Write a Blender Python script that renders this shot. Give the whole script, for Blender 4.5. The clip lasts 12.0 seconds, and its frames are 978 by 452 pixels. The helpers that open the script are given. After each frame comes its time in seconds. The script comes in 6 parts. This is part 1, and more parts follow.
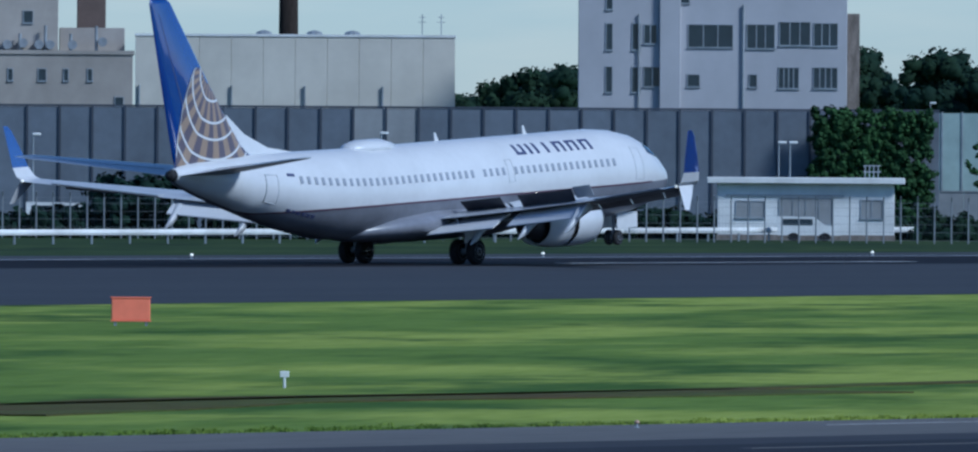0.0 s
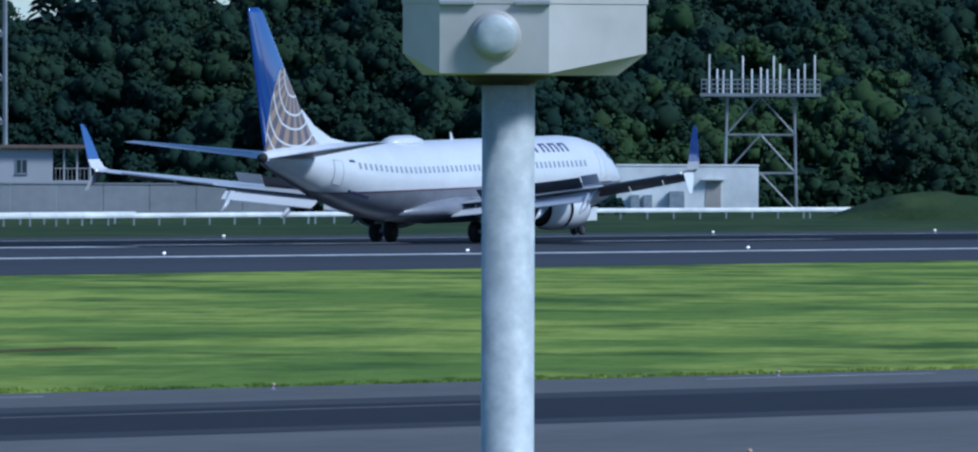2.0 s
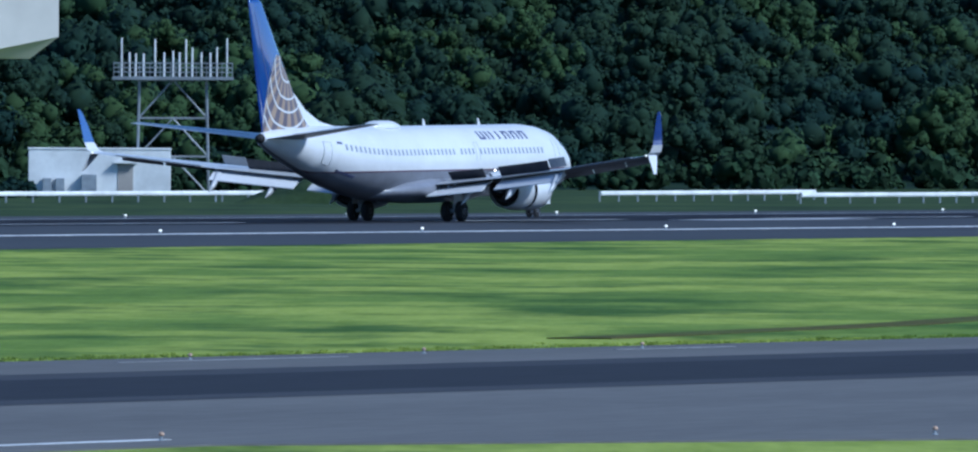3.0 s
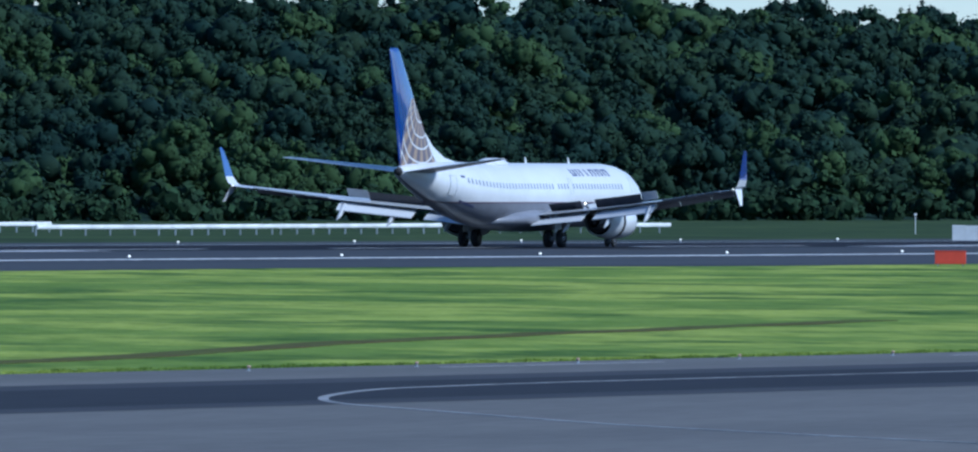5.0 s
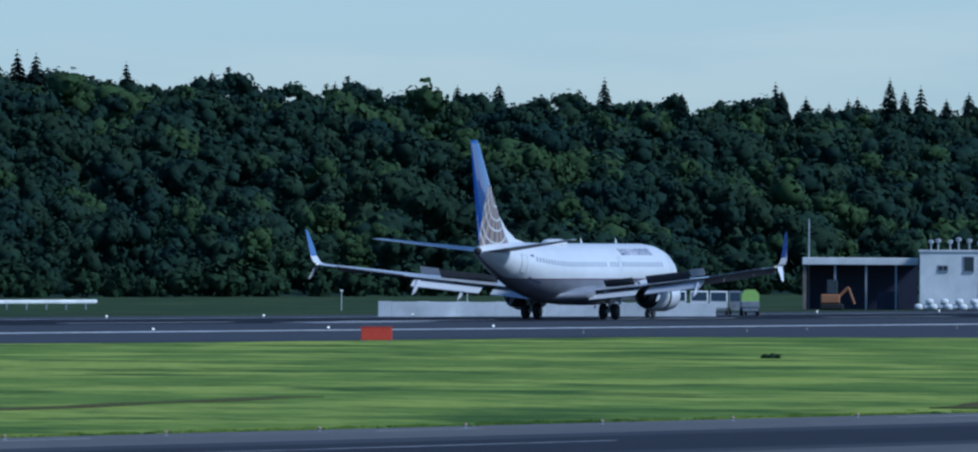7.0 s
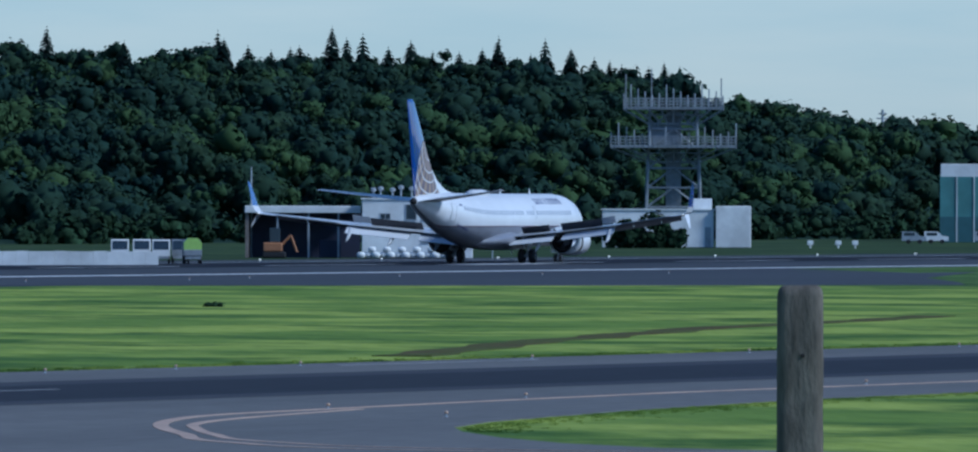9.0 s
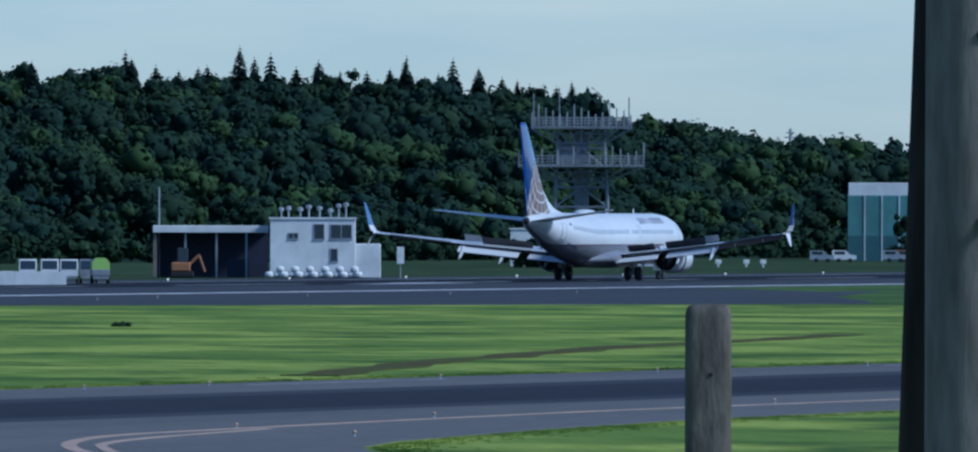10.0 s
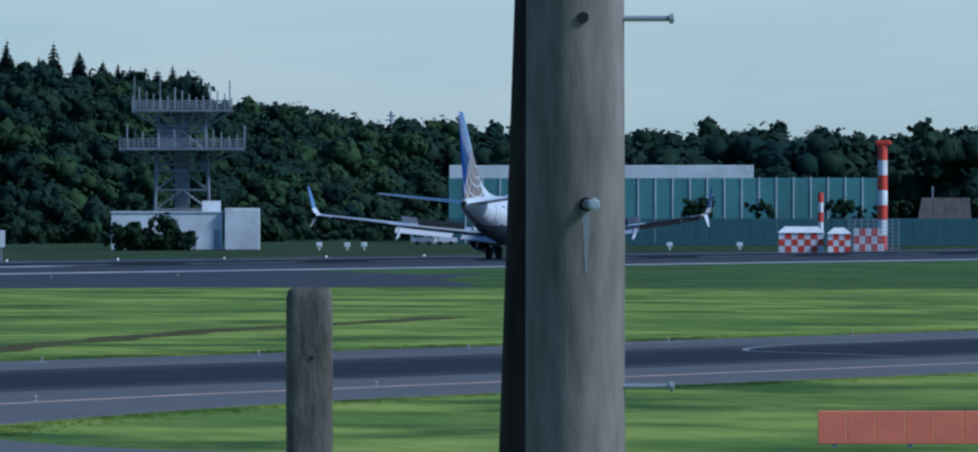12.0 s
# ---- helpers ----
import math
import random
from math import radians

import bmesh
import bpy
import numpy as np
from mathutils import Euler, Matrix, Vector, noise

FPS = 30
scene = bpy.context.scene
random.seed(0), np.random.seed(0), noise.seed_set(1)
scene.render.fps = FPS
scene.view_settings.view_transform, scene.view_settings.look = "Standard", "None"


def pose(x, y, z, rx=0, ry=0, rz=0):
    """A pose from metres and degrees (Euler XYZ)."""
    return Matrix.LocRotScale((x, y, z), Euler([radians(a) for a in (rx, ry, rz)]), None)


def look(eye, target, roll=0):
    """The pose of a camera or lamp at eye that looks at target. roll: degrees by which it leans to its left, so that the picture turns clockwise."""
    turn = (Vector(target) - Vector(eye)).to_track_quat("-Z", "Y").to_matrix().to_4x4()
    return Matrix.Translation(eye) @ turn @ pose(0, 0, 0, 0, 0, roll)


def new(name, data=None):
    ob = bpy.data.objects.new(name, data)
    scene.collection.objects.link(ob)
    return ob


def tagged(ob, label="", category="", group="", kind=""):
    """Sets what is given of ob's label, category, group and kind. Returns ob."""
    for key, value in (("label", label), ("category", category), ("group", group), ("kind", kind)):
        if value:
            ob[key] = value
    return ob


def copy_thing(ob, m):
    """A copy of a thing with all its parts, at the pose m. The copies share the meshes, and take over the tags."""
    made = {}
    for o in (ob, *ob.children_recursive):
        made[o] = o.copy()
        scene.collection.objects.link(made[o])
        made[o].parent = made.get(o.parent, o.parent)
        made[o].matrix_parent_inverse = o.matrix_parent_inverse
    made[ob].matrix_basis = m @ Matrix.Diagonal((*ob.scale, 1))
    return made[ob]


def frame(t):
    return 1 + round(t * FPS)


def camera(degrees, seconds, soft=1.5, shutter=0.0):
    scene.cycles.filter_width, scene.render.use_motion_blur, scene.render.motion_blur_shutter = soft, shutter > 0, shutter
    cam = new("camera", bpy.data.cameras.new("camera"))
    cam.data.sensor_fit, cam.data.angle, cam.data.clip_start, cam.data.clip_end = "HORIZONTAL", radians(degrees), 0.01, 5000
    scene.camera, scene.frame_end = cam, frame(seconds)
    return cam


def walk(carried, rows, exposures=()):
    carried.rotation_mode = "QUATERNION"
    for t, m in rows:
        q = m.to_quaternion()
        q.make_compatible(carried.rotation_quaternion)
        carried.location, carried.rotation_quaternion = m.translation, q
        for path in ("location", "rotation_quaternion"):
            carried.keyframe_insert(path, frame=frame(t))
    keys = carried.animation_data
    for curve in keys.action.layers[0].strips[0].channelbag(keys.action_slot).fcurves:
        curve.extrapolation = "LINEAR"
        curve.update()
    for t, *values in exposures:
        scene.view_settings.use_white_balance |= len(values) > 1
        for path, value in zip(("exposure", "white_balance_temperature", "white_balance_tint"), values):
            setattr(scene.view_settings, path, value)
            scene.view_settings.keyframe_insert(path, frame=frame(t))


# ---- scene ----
# the camera stands still on a low bank beside the taxiway and pans after the aircraft: seconds, heading from +y to +x, tilt, lean
PAN = [(0, 57.706, -.283, .378), (.5, 59.312, -.281, .4), (1, 60.677, -.282, .344), (1.5, 61.921, -.282, .27),
       (2, 63.092, -.296, .182), (2.5, 64.220, -.315, .177), (2.7, 64.636, -.328, .2), (4.3, 66.998, -.355, .42),
       (4.5, 67.259, -.335, .43), (5, 67.916, -.217, .399), (5.5, 68.563, -.063, .338), (6, 69.073, .038, .29),
       (6.5, 69.479, .08, .295), (7, 69.964, .068, .283), (7.5, 70.539, .015, .258), (7.7, 70.775, -.018, .25),
       (9.3, 72.096, -.092, .14), (9.5, 72.158, -.074, .131), (10, 72.282, -.039, .083), (10.5, 72.565, -.022, -.02),
       (11, 73.034, -.04, -.044), (11.5, 73.462, -.069, -.05), (12, 73.706, -.099, -.02)]
EYE = 5.26
cam = camera(3.4888, 12.0, soft=2.2)
walk(cam, [(t, pose(0, 0, EYE, 90 + p, -r, -a)) for t, a, p, r in PAN], exposures=[(0, 0.38, 5060, 4), (0.8, 0.4, 5060, 4), (1.6, 0.5, 5060, 4), (2.4, 0.8, 5060, 4), (4.6, 0.92, 5060, 4), (5.4, 0.8, 5060, 4), (6.4, 0.55, 4950, 4), (8, 0.5, 4930, 4), (12, 0.46, 4930, 4)])

# ---- light: a bright hazy late afternoon, the sun over the camera's shoulder ----
SUN_EL, SUN_AZ = 40.0, 182.0
world = bpy.data.worlds.new("sky")
scene.world = world
world.use_nodes = True
wn = world.node_tree
sky = wn.nodes.new("ShaderNodeTexSky")
sky.sky_type, sky.sun_disc = "NISHITA", False
sky.sun_elevation, sky.sun_rotation = radians(SUN_EL), radians(SUN_AZ)
sky.air_density, sky.dust_density, sky.ozone_density = 0.9, 0.25, 4.5
wn.nodes["Background"].inputs["Strength"].default_value = 0.070
tint = wn.nodes.new("ShaderNodeMix")
tint.data_type, tint.blend_type = "RGBA", "MULTIPLY"
tint.inputs[0].default_value, tint.inputs[7].default_value = 1.0, (0.94, 0.985, 1.07, 1)
wn.links.new(sky.outputs["Color"], tint.inputs[6])
# faint white wisps of high cloud
wc = wn.nodes.new("ShaderNodeTexCoord")
wm = wn.nodes.new("ShaderNodeMapping")
wm.inputs["Scale"].default_value = (1, 1, 7)
wz = wn.nodes.new("ShaderNodeTexNoise")
wz.inputs["Scale"].default_value, wz.inputs["Detail"].default_value = 26, 6
wr = wn.nodes.new("ShaderNodeMapRange")
wr.inputs[1].default_value, wr.inputs[2].default_value = 0.45, 0.75
wisp = wn.nodes.new("ShaderNodeMix")
wisp.data_type, wisp.blend_type = "RGBA", "MULTIPLY"
wisp.inputs[7].default_value = (1.22, 1.1, 1.04, 1)
wn.links.new(wc.outputs["Generated"], wm.inputs["Vector"])
wn.links.new(wm.outputs[0], wz.inputs["Vector"])
wn.links.new(wz.outputs["Fac"], wr.inputs[0])
wn.links.new(wr.outputs[0], wisp.inputs[0])
wn.links.new(tint.outputs[2], wisp.inputs[6])
wn.links.new(wisp.outputs[2], wn.nodes["Background"].inputs["Color"])
sun_data = bpy.data.lights.new("sun", "SUN")
sun_data.energy, sun_data.angle, sun_data.color = 2.45, radians(12), (1.0, 0.95, 0.88)
sun = new("sun", sun_data)
sun_dir = Vector((math.sin(radians(SUN_AZ)) * math.cos(radians(SUN_EL)), math.cos(radians(SUN_AZ)) * math.cos(radians(SUN_EL)), math.sin(radians(SUN_EL))))
sun.matrix_world = look(sun_dir * 100, (0, 0, 0))


# ---- materials ----
def mat(name, color, rough=0.6, metal=0.0, grain=(0.0, 1.0), stain=(0.0, 0.2), bump=0.0, stretch=(1, 1, 1), second=None, island=0.0, spec=0.5):
    """Base colour varied by fine grain and large stains (amount, scale per metre); second: the colour the stains lead to."""
    m = bpy.data.materials.new(name)
    m.use_nodes = True
    nt = m.node_tree
    b = nt.nodes["Principled BSDF"]
    b.inputs["Roughness"].default_value, b.inputs["Metallic"].default_value = rough, metal
    b.inputs["Specular IOR Level"].default_value = spec
    co = nt.nodes.new("ShaderNodeTexCoord")
    mp = nt.nodes.new("ShaderNodeMapping")
    mp.inputs["Scale"].default_value = stretch
    nt.links.new(co.outputs["Object"], mp.inputs["Vector"])
    base = nt.nodes.new("ShaderNodeRGB")
    base.outputs[0].default_value = (*color, 1)
    out = base.outputs[0]
    for k, (amount, size) in enumerate((stain, grain)):
        if amount <= 0:
            continue
        n = nt.nodes.new("ShaderNodeTexNoise")
        n.inputs["Scale"].default_value, n.inputs["Detail"].default_value = size, 5
        n.inputs["Roughness"].default_value = 0.6
        nt.links.new(mp.outputs[0], n.inputs["Vector"])
        ramp = nt.nodes.new("ShaderNodeMapRange")
        ramp.inputs[1].default_value, ramp.inputs[2].default_value = 0.35, 0.65
        nt.links.new(n.outputs["Fac"], ramp.inputs[0])
        mix = nt.nodes.new("ShaderNodeMix")
        mix.data_type = "RGBA"
        dark = second if (second and k == 0) else tuple(c * (1 - amount) for c in color)
        if second and k == 0:
            ramp.inputs[4].default_value = amount
            mix.inputs[7].default_value = (*dark, 1)
        else:
            mix.blend_type = "MULTIPLY"
            v = 1 - amount
            mix.inputs[7].default_value = (v, v, v, 1)
        nt.links.new(ramp.outputs[0], mix.inputs[0])
        nt.links.new(out, mix.inputs[6])
        out = mix.outputs[2]
        if bump and k == 1:
            bp = nt.nodes.new("ShaderNodeBump")
            bp.inputs["Strength"].default_value, bp.inputs["Distance"].default_value = bump, 0.05
            nt.links.new(n.outputs["Fac"], bp.inputs["Height"])
            nt.links.new(bp.outputs[0], b.inputs["Normal"])
    if island:
        g = nt.nodes.new("ShaderNodeNewGeometry")
        r = nt.nodes.new("ShaderNodeMapRange")
        r.inputs[3].default_value, r.inputs[4].default_value = 1 - island, 1 + island
        nt.links.new(g.outputs["Random Per Island"], r.inputs[0])
        vm = nt.nodes.new("ShaderNodeVectorMath")
        vm.operation = "SCALE"
        nt.links.new(out, vm.inputs[0])
        nt.links.new(r.outputs[0], vm.inputs["Scale"])
        out = vm.outputs[0]
    nt.links.new(out, b.inputs["Base Color"])
    return m


def glow(name, color, strength):
    m = mat(name, color, 0.4)
    b = m.node_tree.nodes["Principled BSDF"]
    b.inputs["Emission Color"].default_value, b.inputs["Emission Strength"].default_value = (*color, 1), strength
    return m


def grass_mat(name, bright, mid, dark):
    """Mown grass: long soft swathes of three greens, ragged patches and fine blades."""
    m = mat(name, mid, 0.95, spec=0.05)
    nt = m.node_tree
    b = nt.nodes["Principled BSDF"]
    co = nt.nodes.new("ShaderNodeTexCoord")

    def layer(scale, size, lo, hi, detail=5, turn=0):
        mp = nt.nodes.new("ShaderNodeMapping")
        turned = nt.nodes.new("ShaderNodeMapping")
        turned.inputs["Rotation"].default_value = (0, 0, radians(-turn))
        mp.inputs["Scale"].default_value = scale
        nt.links.new(co.outputs["Object"], turned.inputs["Vector"])
        nt.links.new(turned.outputs[0], mp.inputs["Vector"])
        n = nt.nodes.new("ShaderNodeTexNoise")
        n.inputs["Scale"].default_value, n.inputs["Detail"].default_value, n.inputs["Roughness"].default_value = size, detail, 0.62
        nt.links.new(mp.outputs[0], n.inputs["Vector"])
        r = nt.nodes.new("ShaderNodeMapRange")
        r.interpolation_type = "SMOOTHSTEP"
        r.inputs[1].default_value, r.inputs[2].default_value = lo, hi
        nt.links.new(n.outputs["Fac"], r.inputs[0])
        return r.outputs[0], n.outputs["Fac"]

    def mix(fac, a, c, mode="MIX"):
        x = nt.nodes.new("ShaderNodeMix")
        x.data_type, x.blend_type = "RGBA", mode
        nt.links.new(fac, x.inputs[0])
        if isinstance(a, tuple):
            x.inputs[6].default_value = (*a, 1)
        else:
            nt.links.new(a, x.inputs[6])
        x.inputs[7].default_value = (*c, 1)
        return x.outputs[2]

    swathe, _ = layer((0.26, 0.6, 1), 0.12, .42, .60, 4, 22)
    patch, _ = layer((0.22, 0.5, 1), 0.2, .47, .66, 5, 25)
    blade, raw = layer((.12, 1, 1), 2.2, .3, .7, 3, 24)
    clump, _ = layer((0.13, 0.7, 1), 0.8, .44, .72, 3, 25)
    c = mix(swathe, mid, bright)
    c = mix(patch, c, dark)
    c = mix(clump, c, (0.78, 0.81, 0.70), "MULTIPLY")
    c = mix(blade, c, (0.87, 0.89, 0.82), "MULTIPLY")
    nt.links.new(c, b.inputs["Base Color"])
    bp = nt.nodes.new("ShaderNodeBump")
    bp.inputs["Strength"].default_value, bp.inputs["Distance"].default_value = 0.5, 0.1
    nt.links.new(raw, bp.inputs["Height"])
    nt.links.new(bp.outputs[0], b.inputs["Normal"])
    return m


M_GRASS = grass_mat("mown grass", (0.262, 0.318, 0.066), (0.13, 0.195, 0.038), (0.055, 0.104, 0.022))
M_COARSE = grass_mat("coarse grass", (0.085, 0.135, 0.04), (0.062, 0.105, 0.031), (0.042, 0.078, 0.024))
M_ROUGH = grass_mat("unmown grass", (0.05, 0.074, 0.028), (0.034, 0.055, 0.023), (0.021, 0.037, 0.018))
M_ASPHALT = mat("runway asphalt", (0.054, 0.057, 0.065), 0.8, grain=(0.25, 3.0), stain=(0.5, 0.06), stretch=(0.12, 1, 1), second=(0.031, 0.033, 0.039), spec=0.12)
M_RUBBER = mat("rubber streaks", (0.014, 0.014, 0.018), 0.8, grain=(0.3, 2.0), stain=(0.4, 0.05), stretch=(0.05, 1, 1), second=(0.024, 0.024, 0.03), spec=0.05)
M_TAXI = mat("taxiway asphalt", (0.142, 0.138, 0.134), 0.8, grain=(0.25, 3.0), stain=(0.7, 0.08), stretch=(0.12, 1, 1), second=(0.096, 0.094, 0.093), spec=0.12)
M_TAXI_MID = mat("half-worn asphalt", (0.062, 0.063, 0.07), 0.8, grain=(0.3, 2.5), stain=(0.8, 0.12), stretch=(0.08, 1, 1), second=(0.035, 0.036, 0.043), spec=0.1)
M_TAXI_DARK = mat("newer asphalt strip", (0.026, 0.027, 0.034), 0.8, grain=(0.3, 2.5), stain=(0.5, 0.07), stretch=(0.1, 1, 1), second=(0.033, 0.034, 0.04), spec=0.08)
M_SOIL = mat("bare soil", (0.088, 0.062, 0.03), 0.95, grain=(0.4, 2.0), stain=(0.8, 0.25), stretch=(.4, 1, 1), second=(0.085, 0.125, 0.03), spec=0.05)
M_LINE = mat("worn white paint", (0.62, 0.63, 0.65), 0.6, grain=(0.35, 1.5), stain=(0.3, 0.15))
M_FAINT = mat("nearly worn-off white paint", (0.33, 0.335, 0.345), 0.7, grain=(0.4, 1.5), stain=(0.5, 0.12))
M_YELLOW = mat("faded yellow paint", (0.5, 0.34, 0.24), 0.6, grain=(0.35, 2.0), stain=(0.3, 0.3))
M_WHITE = mat("white aircraft paint", (0.585, 0.595, 0.615), 0.28, grain=(0.04, 3.0), stain=(0.10, 0.35))
M_BELLY = mat("grey belly paint", (0.21, 0.22, 0.26), 0.32, grain=(0.1, 3.0), stain=(0.35, 0.3))
M_BLUE = mat("blue paint", (0.004, 0.036, 0.21), 0.1, grain=(0.05, 2.0), stain=(0.1, 0.5))
M_BLUE.node_tree.nodes["Principled BSDF"].inputs["Coat Weight"].default_value = 1.0
M_BLUE.node_tree.nodes["Principled BSDF"].inputs["Coat IOR"].default_value = 1.7
M_TIP = mat("polished blue paint", (0.004, 0.036, 0.21), 0.08, grain=(0.05, 2.0), stain=(0.1, 0.5))
M_TIP.node_tree.nodes["Principled BSDF"].inputs["Coat Weight"].default_value = 1.0
M_TIP.node_tree.nodes["Principled BSDF"].inputs["Coat IOR"].default_value = 2.8
M_NAVY = mat("navy paint", (0.05, 0.06, 0.14), 0.4, grain=(0.1, 3.0))
M_GOLD = mat("dark red and navy line paint", (0.10, 0.05, 0.075), 0.45, grain=(0.1, 3.0))
M_TAN = mat("tan globe paint", (0.27, 0.20, 0.15), 0.45, grain=(0.1, 2.0))
M_DUSK = mat("dusky globe paint", (0.10, 0.085, 0.11), 0.45, grain=(0.1, 2.0))
M_GREYW = mat("grey wing paint", (0.47, 0.49, 0.52), 0.28, grain=(0.1, 2.5), stain=(0.2, 0.4))
# lower skins are coloured far darker than the wing grey to stand for shade
M_SHADED_SKIN = mat("soiled lower wing skin darkened for shade", (0.10, 0.105, 0.12), 0.4, grain=(0.2, 2.0), stain=(0.4, 0.5), second=(0.17, 0.175, 0.19))
# puts shade into the spoilers' colour; also the nozzle metal and narrow gaps
M_DARKW = mat("dark for shaded spoilers, hot nozzles and gaps", (0.05, 0.05, 0.06), 0.5, grain=(0.3, 2.0))
M_METAL = mat("bare metal", (0.55, 0.56, 0.58), 0.3, 0.9, grain=(0.1, 3.0))
M_TYRE = mat("tyre rubber", (0.012, 0.012, 0.014), 0.85, grain=(0.2, 5.0))
M_BLACK = mat("dark opening", (0.008, 0.008, 0.01), 0.8, grain=(0.2, 3.0))
M_PORT = mat("cabin window pane", (0.29, 0.31, 0.35), 0.25, grain=(0.1, 3.0))
M_GLASS = mat("dark window glass", (0.03, 0.045, 0.06), 0.12, grain=(0.2, 1.0))
# blue-teal in the leaf base stands in for haze over the wood's shadows
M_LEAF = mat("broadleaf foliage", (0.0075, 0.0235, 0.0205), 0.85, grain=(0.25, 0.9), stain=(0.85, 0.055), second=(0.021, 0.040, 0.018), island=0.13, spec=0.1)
M_LEAF_Y = mat("yellow-green broadleaf foliage", (0.035, 0.064, 0.023), 0.85, grain=(0.25, 0.9), stain=(0.7, 0.1), second=(0.021, 0.046, 0.021), island=0.13, spec=0.1)
M_IVY = mat("ivy leaves", (0.042, 0.10, 0.032), 0.8, grain=(0.35, 1.5), stain=(0.6, 0.15), second=(0.016, 0.042, 0.02), island=0.25, spec=0.15)
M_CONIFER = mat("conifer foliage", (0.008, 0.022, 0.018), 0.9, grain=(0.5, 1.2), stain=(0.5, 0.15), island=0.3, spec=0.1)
M_SHRUB = mat("shrub foliage", (0.024, 0.050, 0.024), 0.9, grain=(0.5, 1.0), stain=(0.6, 0.2), second=(0.010, 0.023, 0.011), island=0.3, spec=0.1)
M_BARK = mat("bark", (0.07, 0.055, 0.04), 0.9, grain=(0.5, 4.0))
M_PANEL = mat("blue-grey noise wall panel", (0.15, 0.175, 0.215), 0.6, grain=(0.12, 1.5), stain=(0.3, 0.2))
M_PANEL_D = mat("dark blue-grey steel", (0.055, 0.065, 0.09), 0.6, grain=(0.15, 1.5), stain=(0.3, 0.3))
M_PANEL_L = mat("pale noise wall panel", (0.29, 0.30, 0.31), 0.6, grain=(0.12, 1.5), stain=(0.2, 0.2))
M_CREAM = mat("cream cladding", (0.60, 0.57, 0.50), 0.7, grain=(0.06, 1.0), stain=(0.18, 0.15))
M_BEIGE = mat("beige render", (0.40, 0.365, 0.33), 0.75, grain=(0.1, 1.0), stain=(0.3, 0.12))
M_OFFICE = mat("white office render", (0.43, 0.43, 0.46), 0.7, grain=(0.05, 1.0), stain=(0.15, 0.12))
M_PLASTER = mat("white plaster", (0.78, 0.79, 0.78), 0.75, grain=(0.08, 1.2), stain=(0.3, 0.25))
M_STEEL = mat("galvanised steel", (0.40, 0.43, 0.46), 0.5, 0.4, grain=(0.2, 2.0), stain=(0.3, 0.4))
M_STEEL_D = mat("dull dark steel", (0.27, 0.295, 0.32), 0.6, 0.2, grain=(0.2, 2.0), stain=(0.3, 0.4))
M_CONC = mat("weathered concrete", (0.285, 0.245, 0.22), 0.9, grain=(0.3, 22.0), stain=(0.8, 3.0), stretch=(1, 1, 0.22), second=(0.125, 0.112, 0.097), bump=0.12, spec=0.15)
M_POST = mat("stained concrete", (0.19, 0.17, 0.145), 0.9, grain=(0.35, 24.0), stain=(0.9, 7.0), stretch=(1, 1, 0.3), second=(0.04, 0.036, 0.032), bump=0.2, spec=0.12)
M_CONC_D = mat("dark stained wood", (0.05, 0.04, 0.034), 0.9, grain=(0.4, 18.0), stain=(0.5, 2.0), stretch=(1, 1, 0.15), bump=0.3, spec=0.08)
M_ROOF = mat("brown roof edge", (0.13, 0.09, 0.075), 0.7, grain=(0.2, 1.5))
M_TEAL = mat("teal translucent panel", (0.13, 0.31, 0.30), 0.25, grain=(0.12, 0.8), stain=(0.35, 0.12))
M_TEAL_D = mat("dark teal panel", (0.05, 0.12, 0.13), 0.4, grain=(0.15, 0.8))
M_PALEG = mat("pale green panel", (0.36, 0.46, 0.44), 0.4, grain=(0.1, 0.8), stain=(0.2, 0.2))
M_RED = mat("signal red", (0.62, 0.06, 0.03), 0.5, grain=(0.1, 2.0), stain=(0.15, 0.8))
M_ORANGE = mat("faded orange red", (0.93, 0.225, 0.125), 0.5, grain=(0.1, 2.0), stain=(0.15, 0.6))
M_GALV = mat("spangled zinc", (0.36, 0.39, 0.405), 0.6, 0.1, grain=(0.12, 40.0), stain=(0.75, 13.0), second=(0.55, 0.575, 0.58))
M_IVORY = mat("aged ivory plastic", (0.47, 0.45, 0.43), 0.5, grain=(0.06, 10.0), stain=(0.25, 2.0))
M_NAVYD = mat("dark blue shutter", (0.02, 0.025, 0.06), 0.6, grain=(0.2, 1.0))
M_LIME = mat("lime tarpaulin", (0.35, 0.55, 0.12), 0.6, grain=(0.15, 3.0))
M_RUST = mat("orange machine paint", (0.32, 0.14, 0.06), 0.6, grain=(0.2, 3.0))
M_LAMP = glow("lit lamp glass", (1.0, 0.93, 0.8), 0.3)
M_LANDING = glow("landing light", (1.0, 0.9, 0.7), 5.0)


# ---- mesh helpers ----
def mesh_of(name, verts, faces, material, smooth=False):
    me = bpy.data.meshes.new(name)
    me.from_pydata([tuple(v) for v in verts], [], faces)
    me.materials.append(material)
    if smooth:
        me.polygons.foreach_set("use_smooth", [True] * len(me.polygons))
    me.update()
    return me


